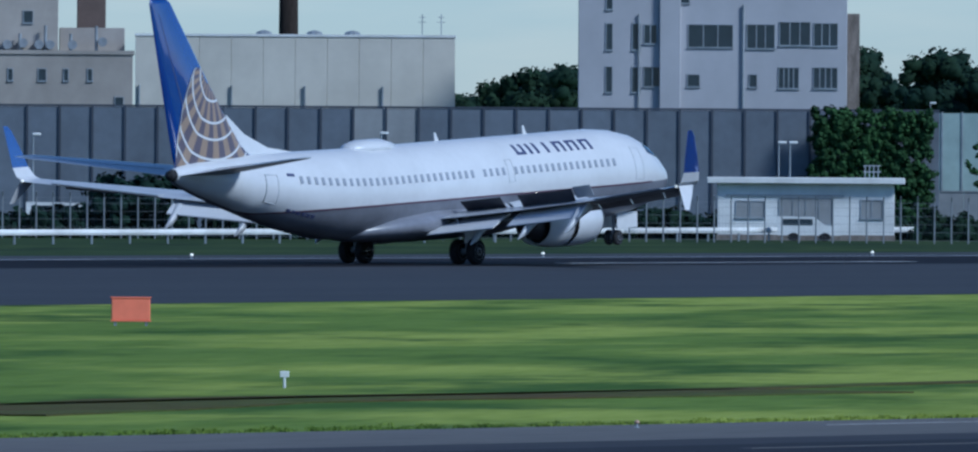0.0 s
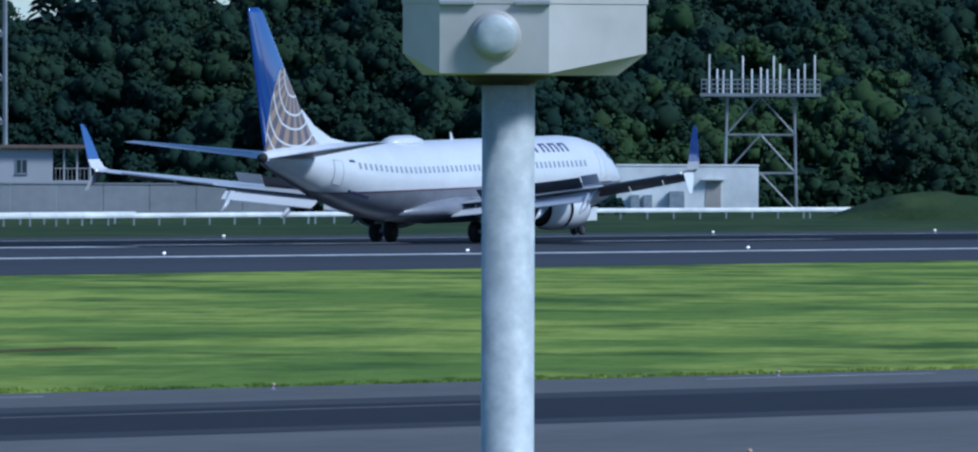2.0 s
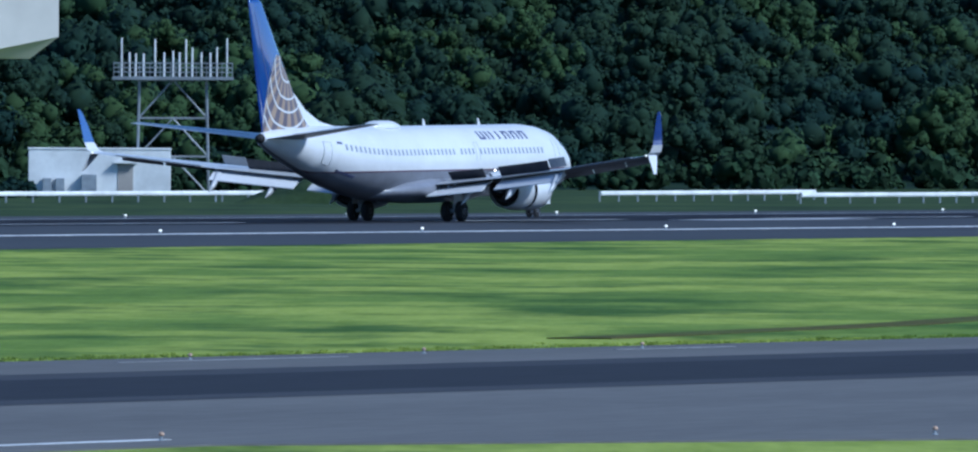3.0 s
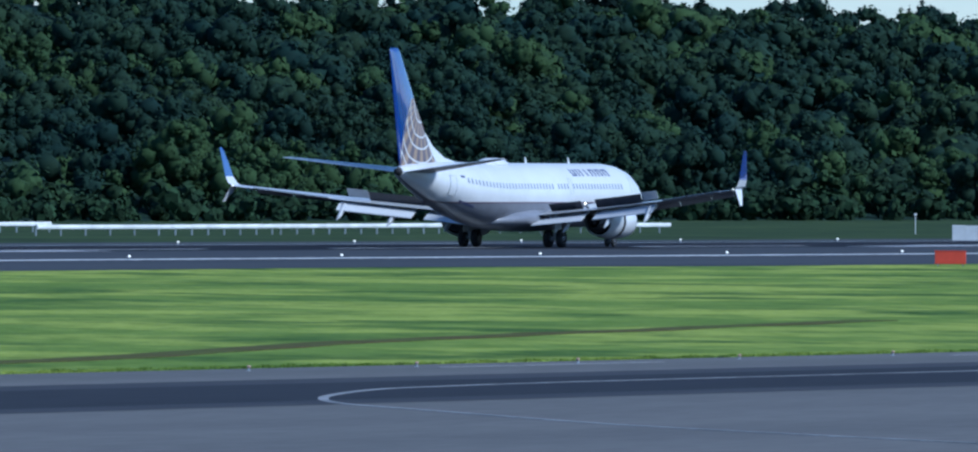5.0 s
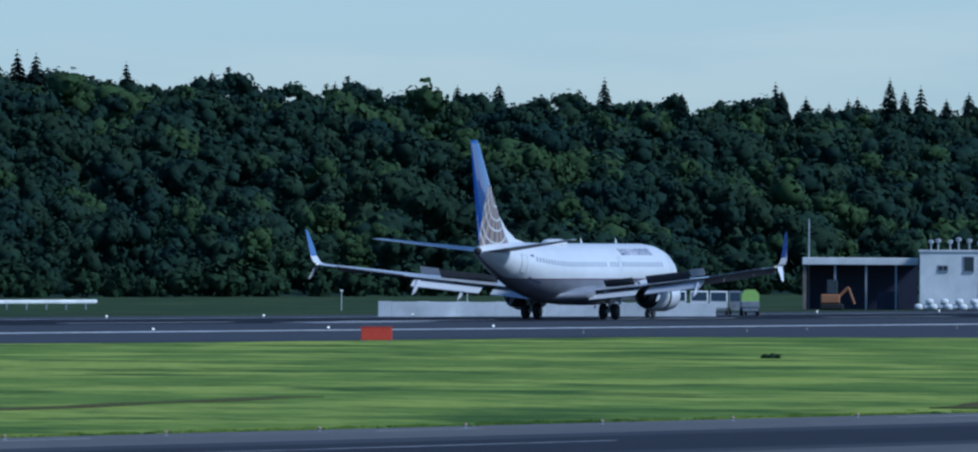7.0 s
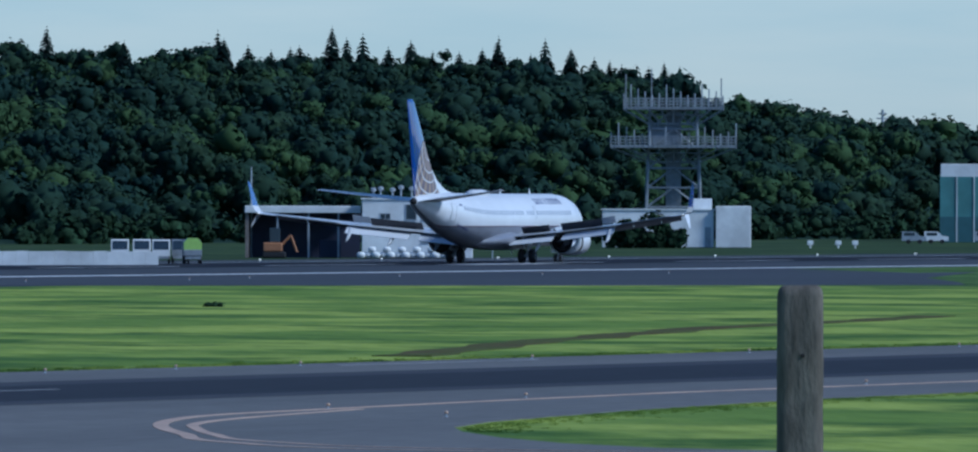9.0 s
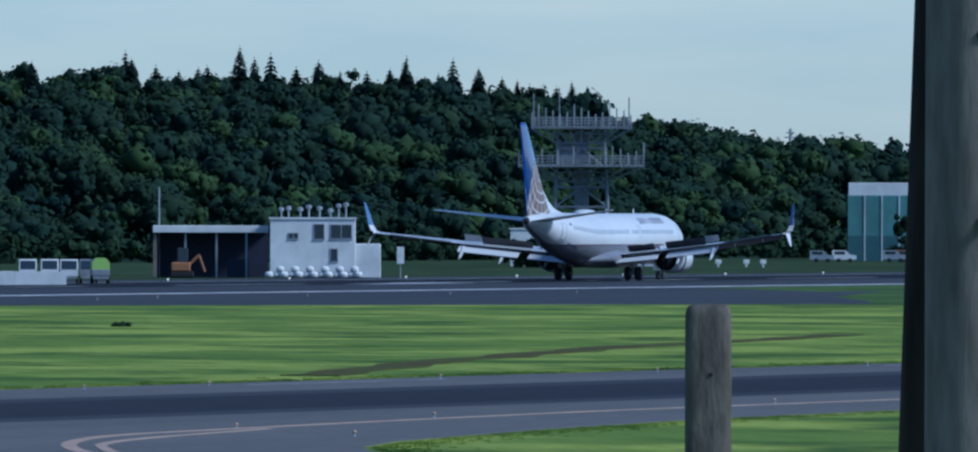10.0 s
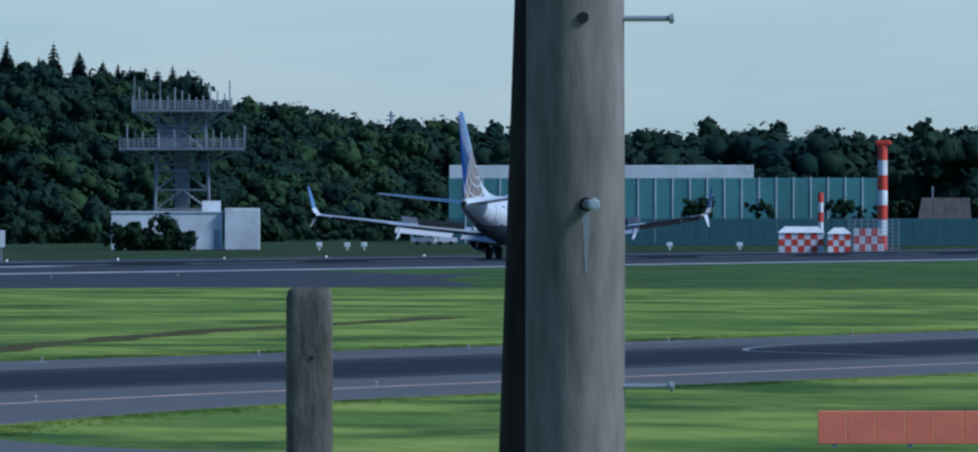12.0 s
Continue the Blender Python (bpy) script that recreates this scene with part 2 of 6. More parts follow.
def part(name, shape, material, parent=None, label="", smooth=False, at=None):
    """One mesh object out of (verts, faces), under its thing or part."""
    me = shape if isinstance(shape, bpy.types.Mesh) else mesh_of(name, shape[0], shape[1], material, smooth)
    ob = new(name, me)
    if parent:
        ob.parent = parent
    if at:
        ob.matrix_basis = at
    if label:
        ob["label"] = label
    return ob


def thing(name, label, category, at=None, group="", kind=""):
    ob = new(name)
    if at:
        ob.matrix_basis = at
    return tagged(ob, label, category, group, kind)


def box(x0, x1, y0, y1, z0, z1, b=0.0):
    """A box with edges chamfered by b."""
    if b <= 0:
        v = [(x, y, z) for z in (z0, z1) for y in (y0, y1) for x in (x0, x1)]
        return v, [(0, 2, 3, 1), (4, 5, 7, 6), (0, 1, 5, 4), (2, 6, 7, 3), (0, 4, 6, 2), (1, 3, 7, 5)]
    bm = bmesh.new()
    bmesh.ops.create_cube(bm, size=1)
    for v in bm.verts:
        v.co = Vector(((x0 + x1) / 2 + v.co.x * (x1 - x0), (y0 + y1) / 2 + v.co.y * (y1 - y0), (z0 + z1) / 2 + v.co.z * (z1 - z0)))
    bmesh.ops.bevel(bm, geom=bm.edges[:], offset=b, segments=1, affect="EDGES")
    return bm_out(bm)


def bm_out(bm):
    bm.verts.index_update()
    out = [tuple(v.co) for v in bm.verts], [tuple(v.index for v in f.verts) for f in bm.faces]
    bm.free()
    return out


def join(*shapes):
    verts, faces = [], []
    for v, f in shapes:
        n = len(verts)
        verts += list(v)
        faces += [tuple(i + n for i in q) for q in f]
    return verts, faces


def moved(shape, m):
    return [tuple(m @ Vector(v)) for v in shape[0]], shape[1]


def rod(a, b, r, r2=None, n=8):
    """A round bar from a to b."""
    a, b = Vector(a), Vector(b)
    q = (b - a).to_track_quat("Z", "Y").to_matrix()
    r2 = r if r2 is None else r2
    v = []
    for p, rr in ((a, r), (b, r2)):
        for i in range(n):
            w = 2 * math.pi * i / n
            v.append(tuple(p + q @ Vector((rr * math.cos(w), rr * math.sin(w), 0))))
    f = [(i, (i + 1) % n, n + (i + 1) % n, n + i) for i in range(n)]
    return v, f + [tuple(range(n))[::-1], tuple(range(n, 2 * n))]


def loft(rings, caps=True):
    """Skin over closed rings of equal length."""
    n = len(rings[0])
    v = [tuple(p) for r in rings for p in r]
    f = []
    for k in range(len(rings) - 1):
        for i in range(n):
            j = (i + 1) % n
            f.append((k * n + i, k * n + j, (k + 1) * n + j, (k + 1) * n + i))
    if caps:
        f += [tuple(range(n))[::-1], tuple(range((len(rings) - 1) * n, len(rings) * n))]
    return v, f


def lathe(profile, axis="z", n=20, caps=True):
    """Rings of (along, radius) about an axis."""
    rings = []
    for h, r in profile:
        ring = []
        for i in range(n):
            w = 2 * math.pi * i / n
            c, s = r * math.cos(w), r * math.sin(w)
            ring.append({"z": (c, s, h), "x": (h, c, s), "y": (s, h, c)}[axis])
        rings.append(ring)
    return loft(rings, caps)


def slab(points, z0, z1):
    """A flat polygon (counter-clockwise) with thickness."""
    n = len(points)
    v = [(x, y, z0) for x, y in points] + [(x, y, z1) for x, y in points]
    return v, [tuple(range(n))[::-1], tuple(range(n, 2 * n))] + [(i, (i + 1) % n, n + (i + 1) % n, n + i) for i in range(n)]


def smooth_line(points, n=8):
    """A soft curve through the points."""
    p = [Vector(q) for q in points]
    p = [p[0]] + p + [p[-1]]
    out = []
    for i in range(1, len(p) - 2):
        for k in range(n):
            u = k / n
            out.append(tuple(.5 * (2 * p[i] + (p[i + 1] - p[i - 1]) * u + (2 * p[i - 1] - 5 * p[i] + 4 * p[i + 1] - p[i + 2]) * u * u + (3 * p[i] - p[i - 1] - 3 * p[i + 1] + p[i + 2]) * u ** 3)))
    return out + [tuple(p[-2])]


def ribbon(points, width, z0, z1):
    """A band of that width along a line of points in the plan, with a top and sides."""
    left, right = [], []
    for i, p in enumerate(points):
        a, b = Vector(points[max(i - 1, 0)]), Vector(points[min(i + 1, len(points) - 1)])
        d = (b - a).normalized()
        nrm = Vector((-d.y, d.x)) * width / 2
        left.append(Vector(p) + nrm)
        right.append(Vector(p) - nrm)
    v, f = [], []
    for l, r in zip(left, right):
        v += [(l.x, l.y, z1), (r.x, r.y, z1), (r.x, r.y, z0), (l.x, l.y, z0)]
    for i in range(len(points) - 1):
        a, b = 4 * i, 4 * i + 4
        f += [(a, a + 1, b + 1, b), (a + 1, a + 2, b + 2, b + 1), (a + 3, a, b, b + 3)]
    return v, f


# ---- the airfield: x runs along the runway, y across it, the camera stands at the origin ----
NEAR_EDGE, FAR_EDGE, CROWN = 344.7, 406.1, 0.14


def structure(name, shape, material, label, category, smooth=False):
    return tagged(part(name, shape, material, smooth=smooth), label, category, kind="structure")


ground = structure("ground", ([(-2500, -2500, -0.03), (4500, -2500, -0.03), (4500, 4500, -0.03), (-2500, 4500, -0.03)], [(0, 1, 2, 3)]), M_GRASS,
                   "wide green mown airfield grass with paler streaks", "grass")

structure("rough_grass", ([(-400, 421, -0.026), (1150, 421, -0.026), (3200, 421, -0.026), (3200, 640, -0.022), (1150, 640, -0.022), (-400, 640, -0.022)], [(0, 1, 4, 5), (1, 2, 3, 4)]), M_ROUGH,
          "dull dark green rough grass beyond the runway", "grass")

structure("coarse_grass", ([(906, 180, -.025), (3000, 180, -.025), (3000, 345, -.025), (1000, 345, -.025), (906, 300, -.025)], [(0, 1, 2, 3, 4)]), M_COARSE,
          "darker coarse grass past the runway exit", "grass")

# runway, slightly crowned in the middle
xs = [-400 + 20 * i for i in range(156)]
prof = [(311, -0.02), (NEAR_EDGE - 1.2, 0.0), (368, CROWN), (383, CROWN), (FAR_EDGE + 1.2, 0.0), (422, -0.02)]
SHOULDER = [(-400, 290), (420, 292), (660, 312), (760, 315), (800, 309), (900, 311), (1060, 313), (1120, 342), (3000, 342)]
rv = [(x, float(np.interp(x, *zip(*SHOULDER))) if k == 0 else y, z) for x in xs for k, (y, z) in enumerate(prof)]
rf = [(6 * i + j, 6 * i + 6 + j, 6 * i + 7 + j, 6 * i + 1 + j) for i in range(len(xs) - 1) for j in range(5)]
runway = structure("runway", (rv, rf), M_ASPHALT, "long dark grey asphalt runway with tyre rubber marks", "runway")
for y0, z0, y1, z1 in ((368.0, CROWN, 383.0, CROWN), (383.0, CROWN, 404.4, .017)):
    part("rubber_strip", ([(-400, y0, z0 + .006), (2700, y0, z0 + .006), (2700, y1, z1 + .006), (-400, y1, z1 + .006)], [(0, 1, 2, 3)]), M_RUBBER, runway, "black tyre rubber along the landing zone")
part("edge_line", box(607, 2700, NEAR_EDGE - .4, NEAR_EDGE + 1.7, -0.05, 0.026), M_LINE, runway, "white painted edge line")
part("edge_line", box(-300, 2700, FAR_EDGE - 1.5, FAR_EDGE - .6, -0.05, 0.022), M_LINE, runway, "white painted edge line")
for x0 in (667, 829, 979, 1129):
    part("touchdown_mark", box(x0, x0 + 22.5, 369.0, 372.0, 0, CROWN + 0.014), M_LINE, runway, "white painted landing mark")
for i in range(26):
    part("centre_mark", box(600 + 50 * i, 630 + 50 * i, 375.0, 375.8, 0, CROWN + 0.012), M_LINE, runway, "worn white centre line dash")

# the exit that leaves the runway towards the camera
structure("exit_taxiway", slab([(870, 316), (898, 289), (924, 271), (950, 279), (1000, 296), (1080, 316)], -0.3, -0.008), M_ASPHALT,
          "grey asphalt exit widening into the runway", "taxiway")

# the taxiway nearer to the camera and its branch
taxi = [(-200, 116), (240, 116), (252, 108), (261, 101.5), (288, 92), (299, 70), (302, 40), (312, 40), (313, 80), (315.5, 94), (320, 100.5), (325, 104.2), (332, 107.9), (340, 111.4), (347, 113.9), (356, 116), (376, 119.0), (400, 121.6), (430, 122.2), (1200, 123), (1200, 160.5), (-200, 160.5)]
taxiway = structure("taxiway", slab(taxi, -0.4, 0.0), M_TAXI, "grey asphalt taxiway with a darker strip and pale lines", "taxiway")
part("dark_strip", ([(-200, 137.6, .006), (1200, 137.6, .006), (1200, 148.6, .006), (-200, 148.6, .006)], [(0, 1, 2, 3)]), M_TAXI_DARK, taxiway, "newer dark asphalt band")
for y0, y1 in ((148.6, 151.8), (135.2, 137.6)):
    part("worn_strip", ([(-200, y0, .005), (1200, y0, .005), (1200, y1, .005), (-200, y1, .005)], [(0, 1, 2, 3)]), M_TAXI_MID, taxiway, "half-worn asphalt beside the dark band")
part("edge_line", box(-200, 243, 118.2, 118.6, -.05, .01), M_LINE, taxiway, "thin white edge line")
for x0, ln in ((262, 9), (286, 5), (322, 12), (349, 7), (386, 16), (424, 9), (470, 20), (540, 26), (610, 30)):
    part("edge_line", box(x0, x0 + ln, 157.95, 158.07, -.05, .01), M_FAINT, taxiway, "short worn piece of the edge line")


# lead-off lines: straight lines that meet in a sharp bend
part("guide_line", ribbon(smooth_line([(408, 145.2), (365, 144.9), (352.3, 144.2), (346.9, 143.45), (340.6, 141.72), (332.9, 139.05), (325.5, 135.5), (317.3, 129.9), (304.7, 121.2), (297.2, 114.9), (285, 104)]), .24, -.05, .012), M_FAINT, taxiway, "white curved guide line")
part("guide_line", ribbon(smooth_line([(900, 129.5), (560, 129), (430, 128.6), (400, 127.8), (374.1, 126.0), (362.2, 124.9), (352.8, 122.75), (343.2, 119.6), (332.7, 115.4), (323, 111.2), (314, 103), (309, 80)]), .36, -.05, .012), M_YELLOW, taxiway, "faded yellow curved guide line")
part("guide_line", ribbon(smooth_line([(374, 125.2), (357.4, 122.6), (348.2, 120.5), (341, 118.0), (332.9, 114.8), (324, 110.6), (316, 102.5), (311, 80)]), .28, -.05, .012), M_YELLOW, taxiway, "faded yellow curved guide line")
part("guide_line", ribbon(smooth_line([(700, 153.6), (600, 152.4), (567.3, 151.5), (556.9, 151.4), (544, 149.4), (533.8, 146.76), (529, 144.5), (525.7, 142.3), (515, 136)]), .22, -.05, .013), M_FAINT, taxiway, "white curved guide line")
for x0 in (205, 240, 262):
    part("joint_line", box(x0, x0 + 26, 146.2, 146.5, -.05, .012), M_TAXI, taxiway, "thin grey joint line")


# low grassy mound beyond the runway
def mound(az, dist, w, d, h, label):
    c = Vector((dist * math.sin(radians(az)), dist * math.cos(radians(az)), 0))
    turn = Matrix.Rotation(radians(-az), 3, "Z")
    v, f = [], []
    for i in range(25):
        for j in range(9):
            u, q = -1 + i / 12, -1 + j / 4
            z = h * max(0, 1 - u * u) ** 1.2 * max(0, 1 - q * q) * (1 + .18 * noise.noise(Vector((u * 3, q * 3, 4))))
            v.append(tuple(c + turn @ Vector((u * w / 2, q * d / 2, z - .04))))
    f = [(i * 9 + j, i * 9 + 9 + j, i * 9 + 10 + j, i * 9 + j + 1) for i in range(24) for j in range(8)]
    structure("mound", (v, f), M_ROUGH, label, "mound", smooth=True)


mound(64.66, 1130, 15, 30, 2.0, "low grassy mound beyond the runway")

# soil tracks in the grass
def track(points, width, label):
    structure("soil_track", ribbon(points, width, -.3, .0), M_SOIL, label, "soil")


def wavy(points, amount=0.8, n=60):
    out = []
    for i in range(n + 1):
        u = i / n * (len(points) - 1)
        k = min(int(u), len(points) - 2)
        a, b = Vector(points[k]), Vector(points[k + 1])
        p = a.lerp(b, u - k)
        out.append((p.x, p.y + amount * noise.noise(Vector((p.x * .08, 3.1, 0)))))
    return out


track(wavy([(268, 181.5), (300, 183.5), (325, 187.5), (362, 195)], .6), 1.2, "narrow worn wheel track through the grass")
track(wavy([(258, 176), (276, 181.5), (300, 181)], 1.2), 5.0, "brown bare patch of soil beside the taxiway")
track(wavy([(368, 167.5), (400, 173), (440, 183), (520, 196.5)], .5), 1.7, "narrow worn wheel track through the grass")
track(wavy([(500, 166), (545, 176.5), (610, 190), (682, 201)], .9), 2.0, "brown worn wheel track through the grass")

# ---- small airfield things ----
lamp_base = lathe([(0, .16), (.05, .16), (.08, .07), (.22, .07), (.24, .10)], n=10)
lamp_top = lathe([(.24, .13), (.30, .16), (.38, .14), (.44, .06)], n=10)


def edge_light(at, label, group, big, lens=None):
    t = thing("edge_light", label, "airfield light", pose(*at) @ Matrix.Scale(big, 4), group)
    part("base", lamp_base, M_STEEL, t)
    part("lens", lamp_top, lens or M_LAMP, t, "pale lens", smooth=True)
    return t


SHIFT_N = (-1.2, -.6, -.1, .2, .5, .7, .8, .7, .4, .1, -.4, -1.0)
SHIFT_F = (-.9, -.5, 0, .3, .6, .6, .8, .8, .6, .4, .3, 0, -.5, -1.1, -1.6, -1.0, -.5, 0, .4, .7, .8, .9)
first = edge_light((617.1 + SHIFT_N[0], NEAR_EDGE, .02), "white raised light at the runway's edge", "runway edge lights", 0.54)
for i in range(1, 12):
    copy_thing(first, pose(617.1 + 30 * i + SHIFT_N[i], NEAR_EDGE, .02))
for i in range(28):
    copy_thing(first, pose(617.9 + 30 * i + (SHIFT_F[i] if i < 22 else .9), FAR_EDGE, .02))
first = edge_light((256.2, 158.6, 0), "small pale light on the taxiway's edge", "taxiway edge lights", 0.34, M_YELLOW)
for x in (277.8, 290, 302.4, 327, 339.5, 351.9, 374.8, 386, 397.3, 409.2, 421.1, 433, 444.7, 456.4, 468.1, 491.3, 515, 540, 566, 592):
    copy_thing(first, pose(x, 158.6, 0))
for x, y in ((198, 117.5), (242.2, 118), (255.3, 109.5), (260.7, 102.5), (374, 126), (396.6, 128.2), (362, 119), (430, 129)):
    copy_thing(first, pose(x, y, 0))
for x in (905, 932, 958, 985, 1012, 1040):
    copy_thing(first, pose(x, 322 + (x % 7), 0) @ Matrix.Scale(1.0, 4))


def sign_board(at, w, h, material, label, rz):
    t = thing("sign_board", label, "sign", pose(*at, 0, 0, rz))
    part("panel", box(-w / 2, w / 2, -.09, .09, .12, .12 + h, .025), material, t)
    part("frame", join(box(-w / 2 - .03, w / 2 + .03, -.11, .11, .09, .13, .01), box(-w / 2 - .03, w / 2 + .03, -.11, .11, .11 + h, .15 + h, .01)), material, t)
    for s in (-.4, .4):
        part("leg", box(w * s - .04, w * s + .04, -.05, .05, -.05, .11), M_STEEL, t)


sign_board((390.3, 259.0, 0), 1.13, .66, M_ORANGE, "orange-red board standing in the grass by the runway", -56)
sign_board((814.8, 303.6, 0), 1.68, .66, M_RED, "red board standing in the grass by the runway", -69)
# a long red board low beside the taxiway, in segments
long_sign = thing("long_sign", "long faded red board in square segments beside the taxiway", "sign", pose(340.4 * math.sin(radians(75.2)), 340.4 * math.cos(radians(75.2)), 0, 0, 0, -75.2))
for i in range(7):
    part("segment", box(-1.9 + .62 * i, -1.9 + .62 * i + .61, -.08, .08, .05, .75, .012), M_ORANGE, long_sign)
for i in range(3):
    part("leg", box(-1.6 + 1.6 * i, -1.5 + 1.6 * i, -.05, .05, -.05, .06), M_STEEL, long_sign)


def stake(at, h, head, label):
    t = thing("marker_stake", label, "marker", pose(*at, 0, 0, -60), "marker stakes")
    part("post", rod((0, 0, -.05), (0, 0, h), .03), M_PLASTER, t)
    part("plate", box(-head, head, -.03, .03, h - .12, h + .02, .01), M_PLASTER, t)


stake((293.6, 190.8, 0), .32, .1, "short white marker stake with a flat head in the grass")
stake((1038, 489, 0), 1.5, .12, "slim white marker stake beyond the runway")
stake((1205, 452, 0), 1.6, .12, "slim white marker stake beyond the runway")
stake((1278, 468, 0), 1.5, .12, "slim white marker stake beyond the runway")


# ---- the airliner: origin on the ground between the main wheels, nose to +x, left wing to +y ----
plane = thing("airliner", "white twin-jet airliner with blue tail, landing with flaps and spoilers out", "airplane")
NOSE, MID, AFT = 20.7, 19.6, 18.2  # origins of the stations of the hull, of the wing and of the tailplane
FUS = [(0.0, 2.72, .06, .06), (.25, 2.76, .42, .45), (.7, 2.82, .74, .78), (1.5, 2.92, 1.13, 1.12), (2.4, 3.06, 1.48, 1.38), (3.4, 3.16, 1.74, 1.58), (4.8, 3.22, 1.92, 1.77), (6.5, 3.25, 2.0, 1.87),
       (12, 3.25, 2.0, 1.88), (19, 3.25, 2.0, 1.88), (25.9, 3.25, 2.0, 1.88), (28.4, 3.36, 1.91, 1.83), (30.9, 3.6, 1.70, 1.67), (33.4, 3.92, 1.40, 1.40), (35.9, 4.25, 1.03, 1.05), (37.9, 4.5, .68, .70), (39.0, 4.63, .42, .44), (39.4, 4.68, .26, .28)]


def fus(s):
    for a, b in zip(FUS, FUS[1:]):
        if a[0] <= s <= b[0]:
            u = (s - a[0]) / (b[0] - a[0])
            return [a[i] + u * (b[i] - a[i]) for i in range(4)]
    return list(FUS[-1])


def hull(s, ang, out=0.0):
    """A point on the hull, s metres behind the nose, ang degrees above the horizontal on the left side."""
    _, z, h, w = fus(s)
    return NOSE - s, (w + out) * math.cos(radians(ang)), z + (h + out) * math.sin(radians(ang))


def hull_patch(s0, s1, a0, a1, out, ns=2, na=4):
    v = [hull(s0 + (s1 - s0) * i / ns, a0 + (a1 - a0) * j / na, o) for o in (out, -.03) for i in range(ns + 1) for j in range(na + 1)]
    m, n = na + 1, (ns + 1) * (na + 1)
    f = []
    for i in range(ns):
        for j in range(na):
            q = (i * m + j, i * m + j + 1, (i + 1) * m + j + 1, (i + 1) * m + j)
            f += [q, tuple(k + n for k in q[::-1])]
    rim = [i * m for i in range(ns + 1)] + [ns * m + j for j in range(1, m)] + [i * m + na for i in range(ns - 1, -1, -1)] + [j for j in range(na - 1, 0, -1)]
    f += [(a, b, b + n, a + n) for a, b in zip(rim, rim[1:] + rim[:1])]
    return v, f


stations = sorted(set([a[0] for a in FUS] + [.45, 1.0, 1.9, 2.9, 4.0, 5.6, 9, 15, 22, 27.1, 29.6, 32.1, 34.6, 36.9]))
STRIPE = 2.80  # height of the painted stripe


def stripe_angle(s, dz=0.0):
    """Where the stripe lies on the hull at that station, in degrees below or above the horizontal."""
    _, z, h, _ = fus(s)
    return math.degrees(math.asin(min(max((STRIPE + dz - z) / h, -.985), .3)))


def open_skin(upper):
    v = []
    m = 31 if upper else 17
    for s in stations:
        a = stripe_angle(s)
        a0, a1 = (a, 180 - a) if upper else (180 - a, 360 + a)
        v += [hull(s, a0 + (a1 - a0) * k / (m - 1)) for k in range(m)]
    return v, [(i * m + j, i * m + j + 1, (i + 1) * m + j + 1, (i + 1) * m + j) for i in range(len(stations) - 1) for j in range(m - 1)]


part("fuselage", open_skin(True), M_WHITE, plane, "glossy white upper fuselage", smooth=True)
part("belly", open_skin(False), M_BELLY, plane, "grey painted belly", smooth=True)
for left in (True, False):
    v = []
    for k in range(41):
        st = 3.2 + 32.6 * k / 40
        for dz in (-.035, .035):
            a = stripe_angle(st, dz)
            v.append(hull(st, a if left else 180 - a, .012))
    part("cheat_line", (v, [(2 * k, 2 * k + 1, 2 * k + 3, 2 * k + 2) for k in range(40)]), M_GOLD, plane, "thin dark red and navy stripe")
part("tail_cone", lathe([(NOSE - 39.4, .27), (NOSE - 39.7, .2), (NOSE - 39.8, .05)], "x", 14), M_BLACK, plane, "dark exhaust of the auxiliary engine").location = (0, 0, 4.68)
# wing-body fairing
part("belly_fairing", loft([[(MID - s, w * math.cos(radians(a)), z + h * math.sin(radians(a))) for a in range(0, 360, 15)]
                            for s, w, h, z in ((11.6, .3, .15, 1.5), (12.6, 1.5, .5, 1.62), (14, 2.05, .72, 1.72), (17, 2.25, .82, 1.78), (20.5, 2.25, .82, 1.8), (23, 2.0, .66, 1.75), (25, 1.3, .42, 1.65), (26, .3, .15, 1.55))]),
     M_BELLY, plane, "grey wing root fairing", smooth=True)
# cabin windows on both sides
win = mesh_of("cabin_window", *box(-.115, .115, -.012, .012, -.17, .17, .011), M_PORT)
s = 6.8
row = []
while s < 31.8:
    if not (15.1 < s < 15.6 or 17.7 < s < 18.2):
        row.append(s)
    s += .508
for s in row:
    for left in (1, -1):
        a = 16.5 if left > 0 else 163.5
        x, y, z = hull(s, a, .0)
        part("cabin_window", win, M_GLASS, plane, at=pose(x, y, z, 16.5 * left, 0, 0))
# doors as thin raised outlines, exits, cockpit glass
def outline(s0, s1, a0, a1):
    return join(hull_patch(s0, s0 + .03, a0, a1, .012, 1, 6), hull_patch(s1 - .03, s1, a0, a1, .012, 1, 6), hull_patch(s0, s1, a0, a0 + .8, .012, 1, 1), hull_patch(s0, s1, a1 - .8, a1, .012, 1, 1))


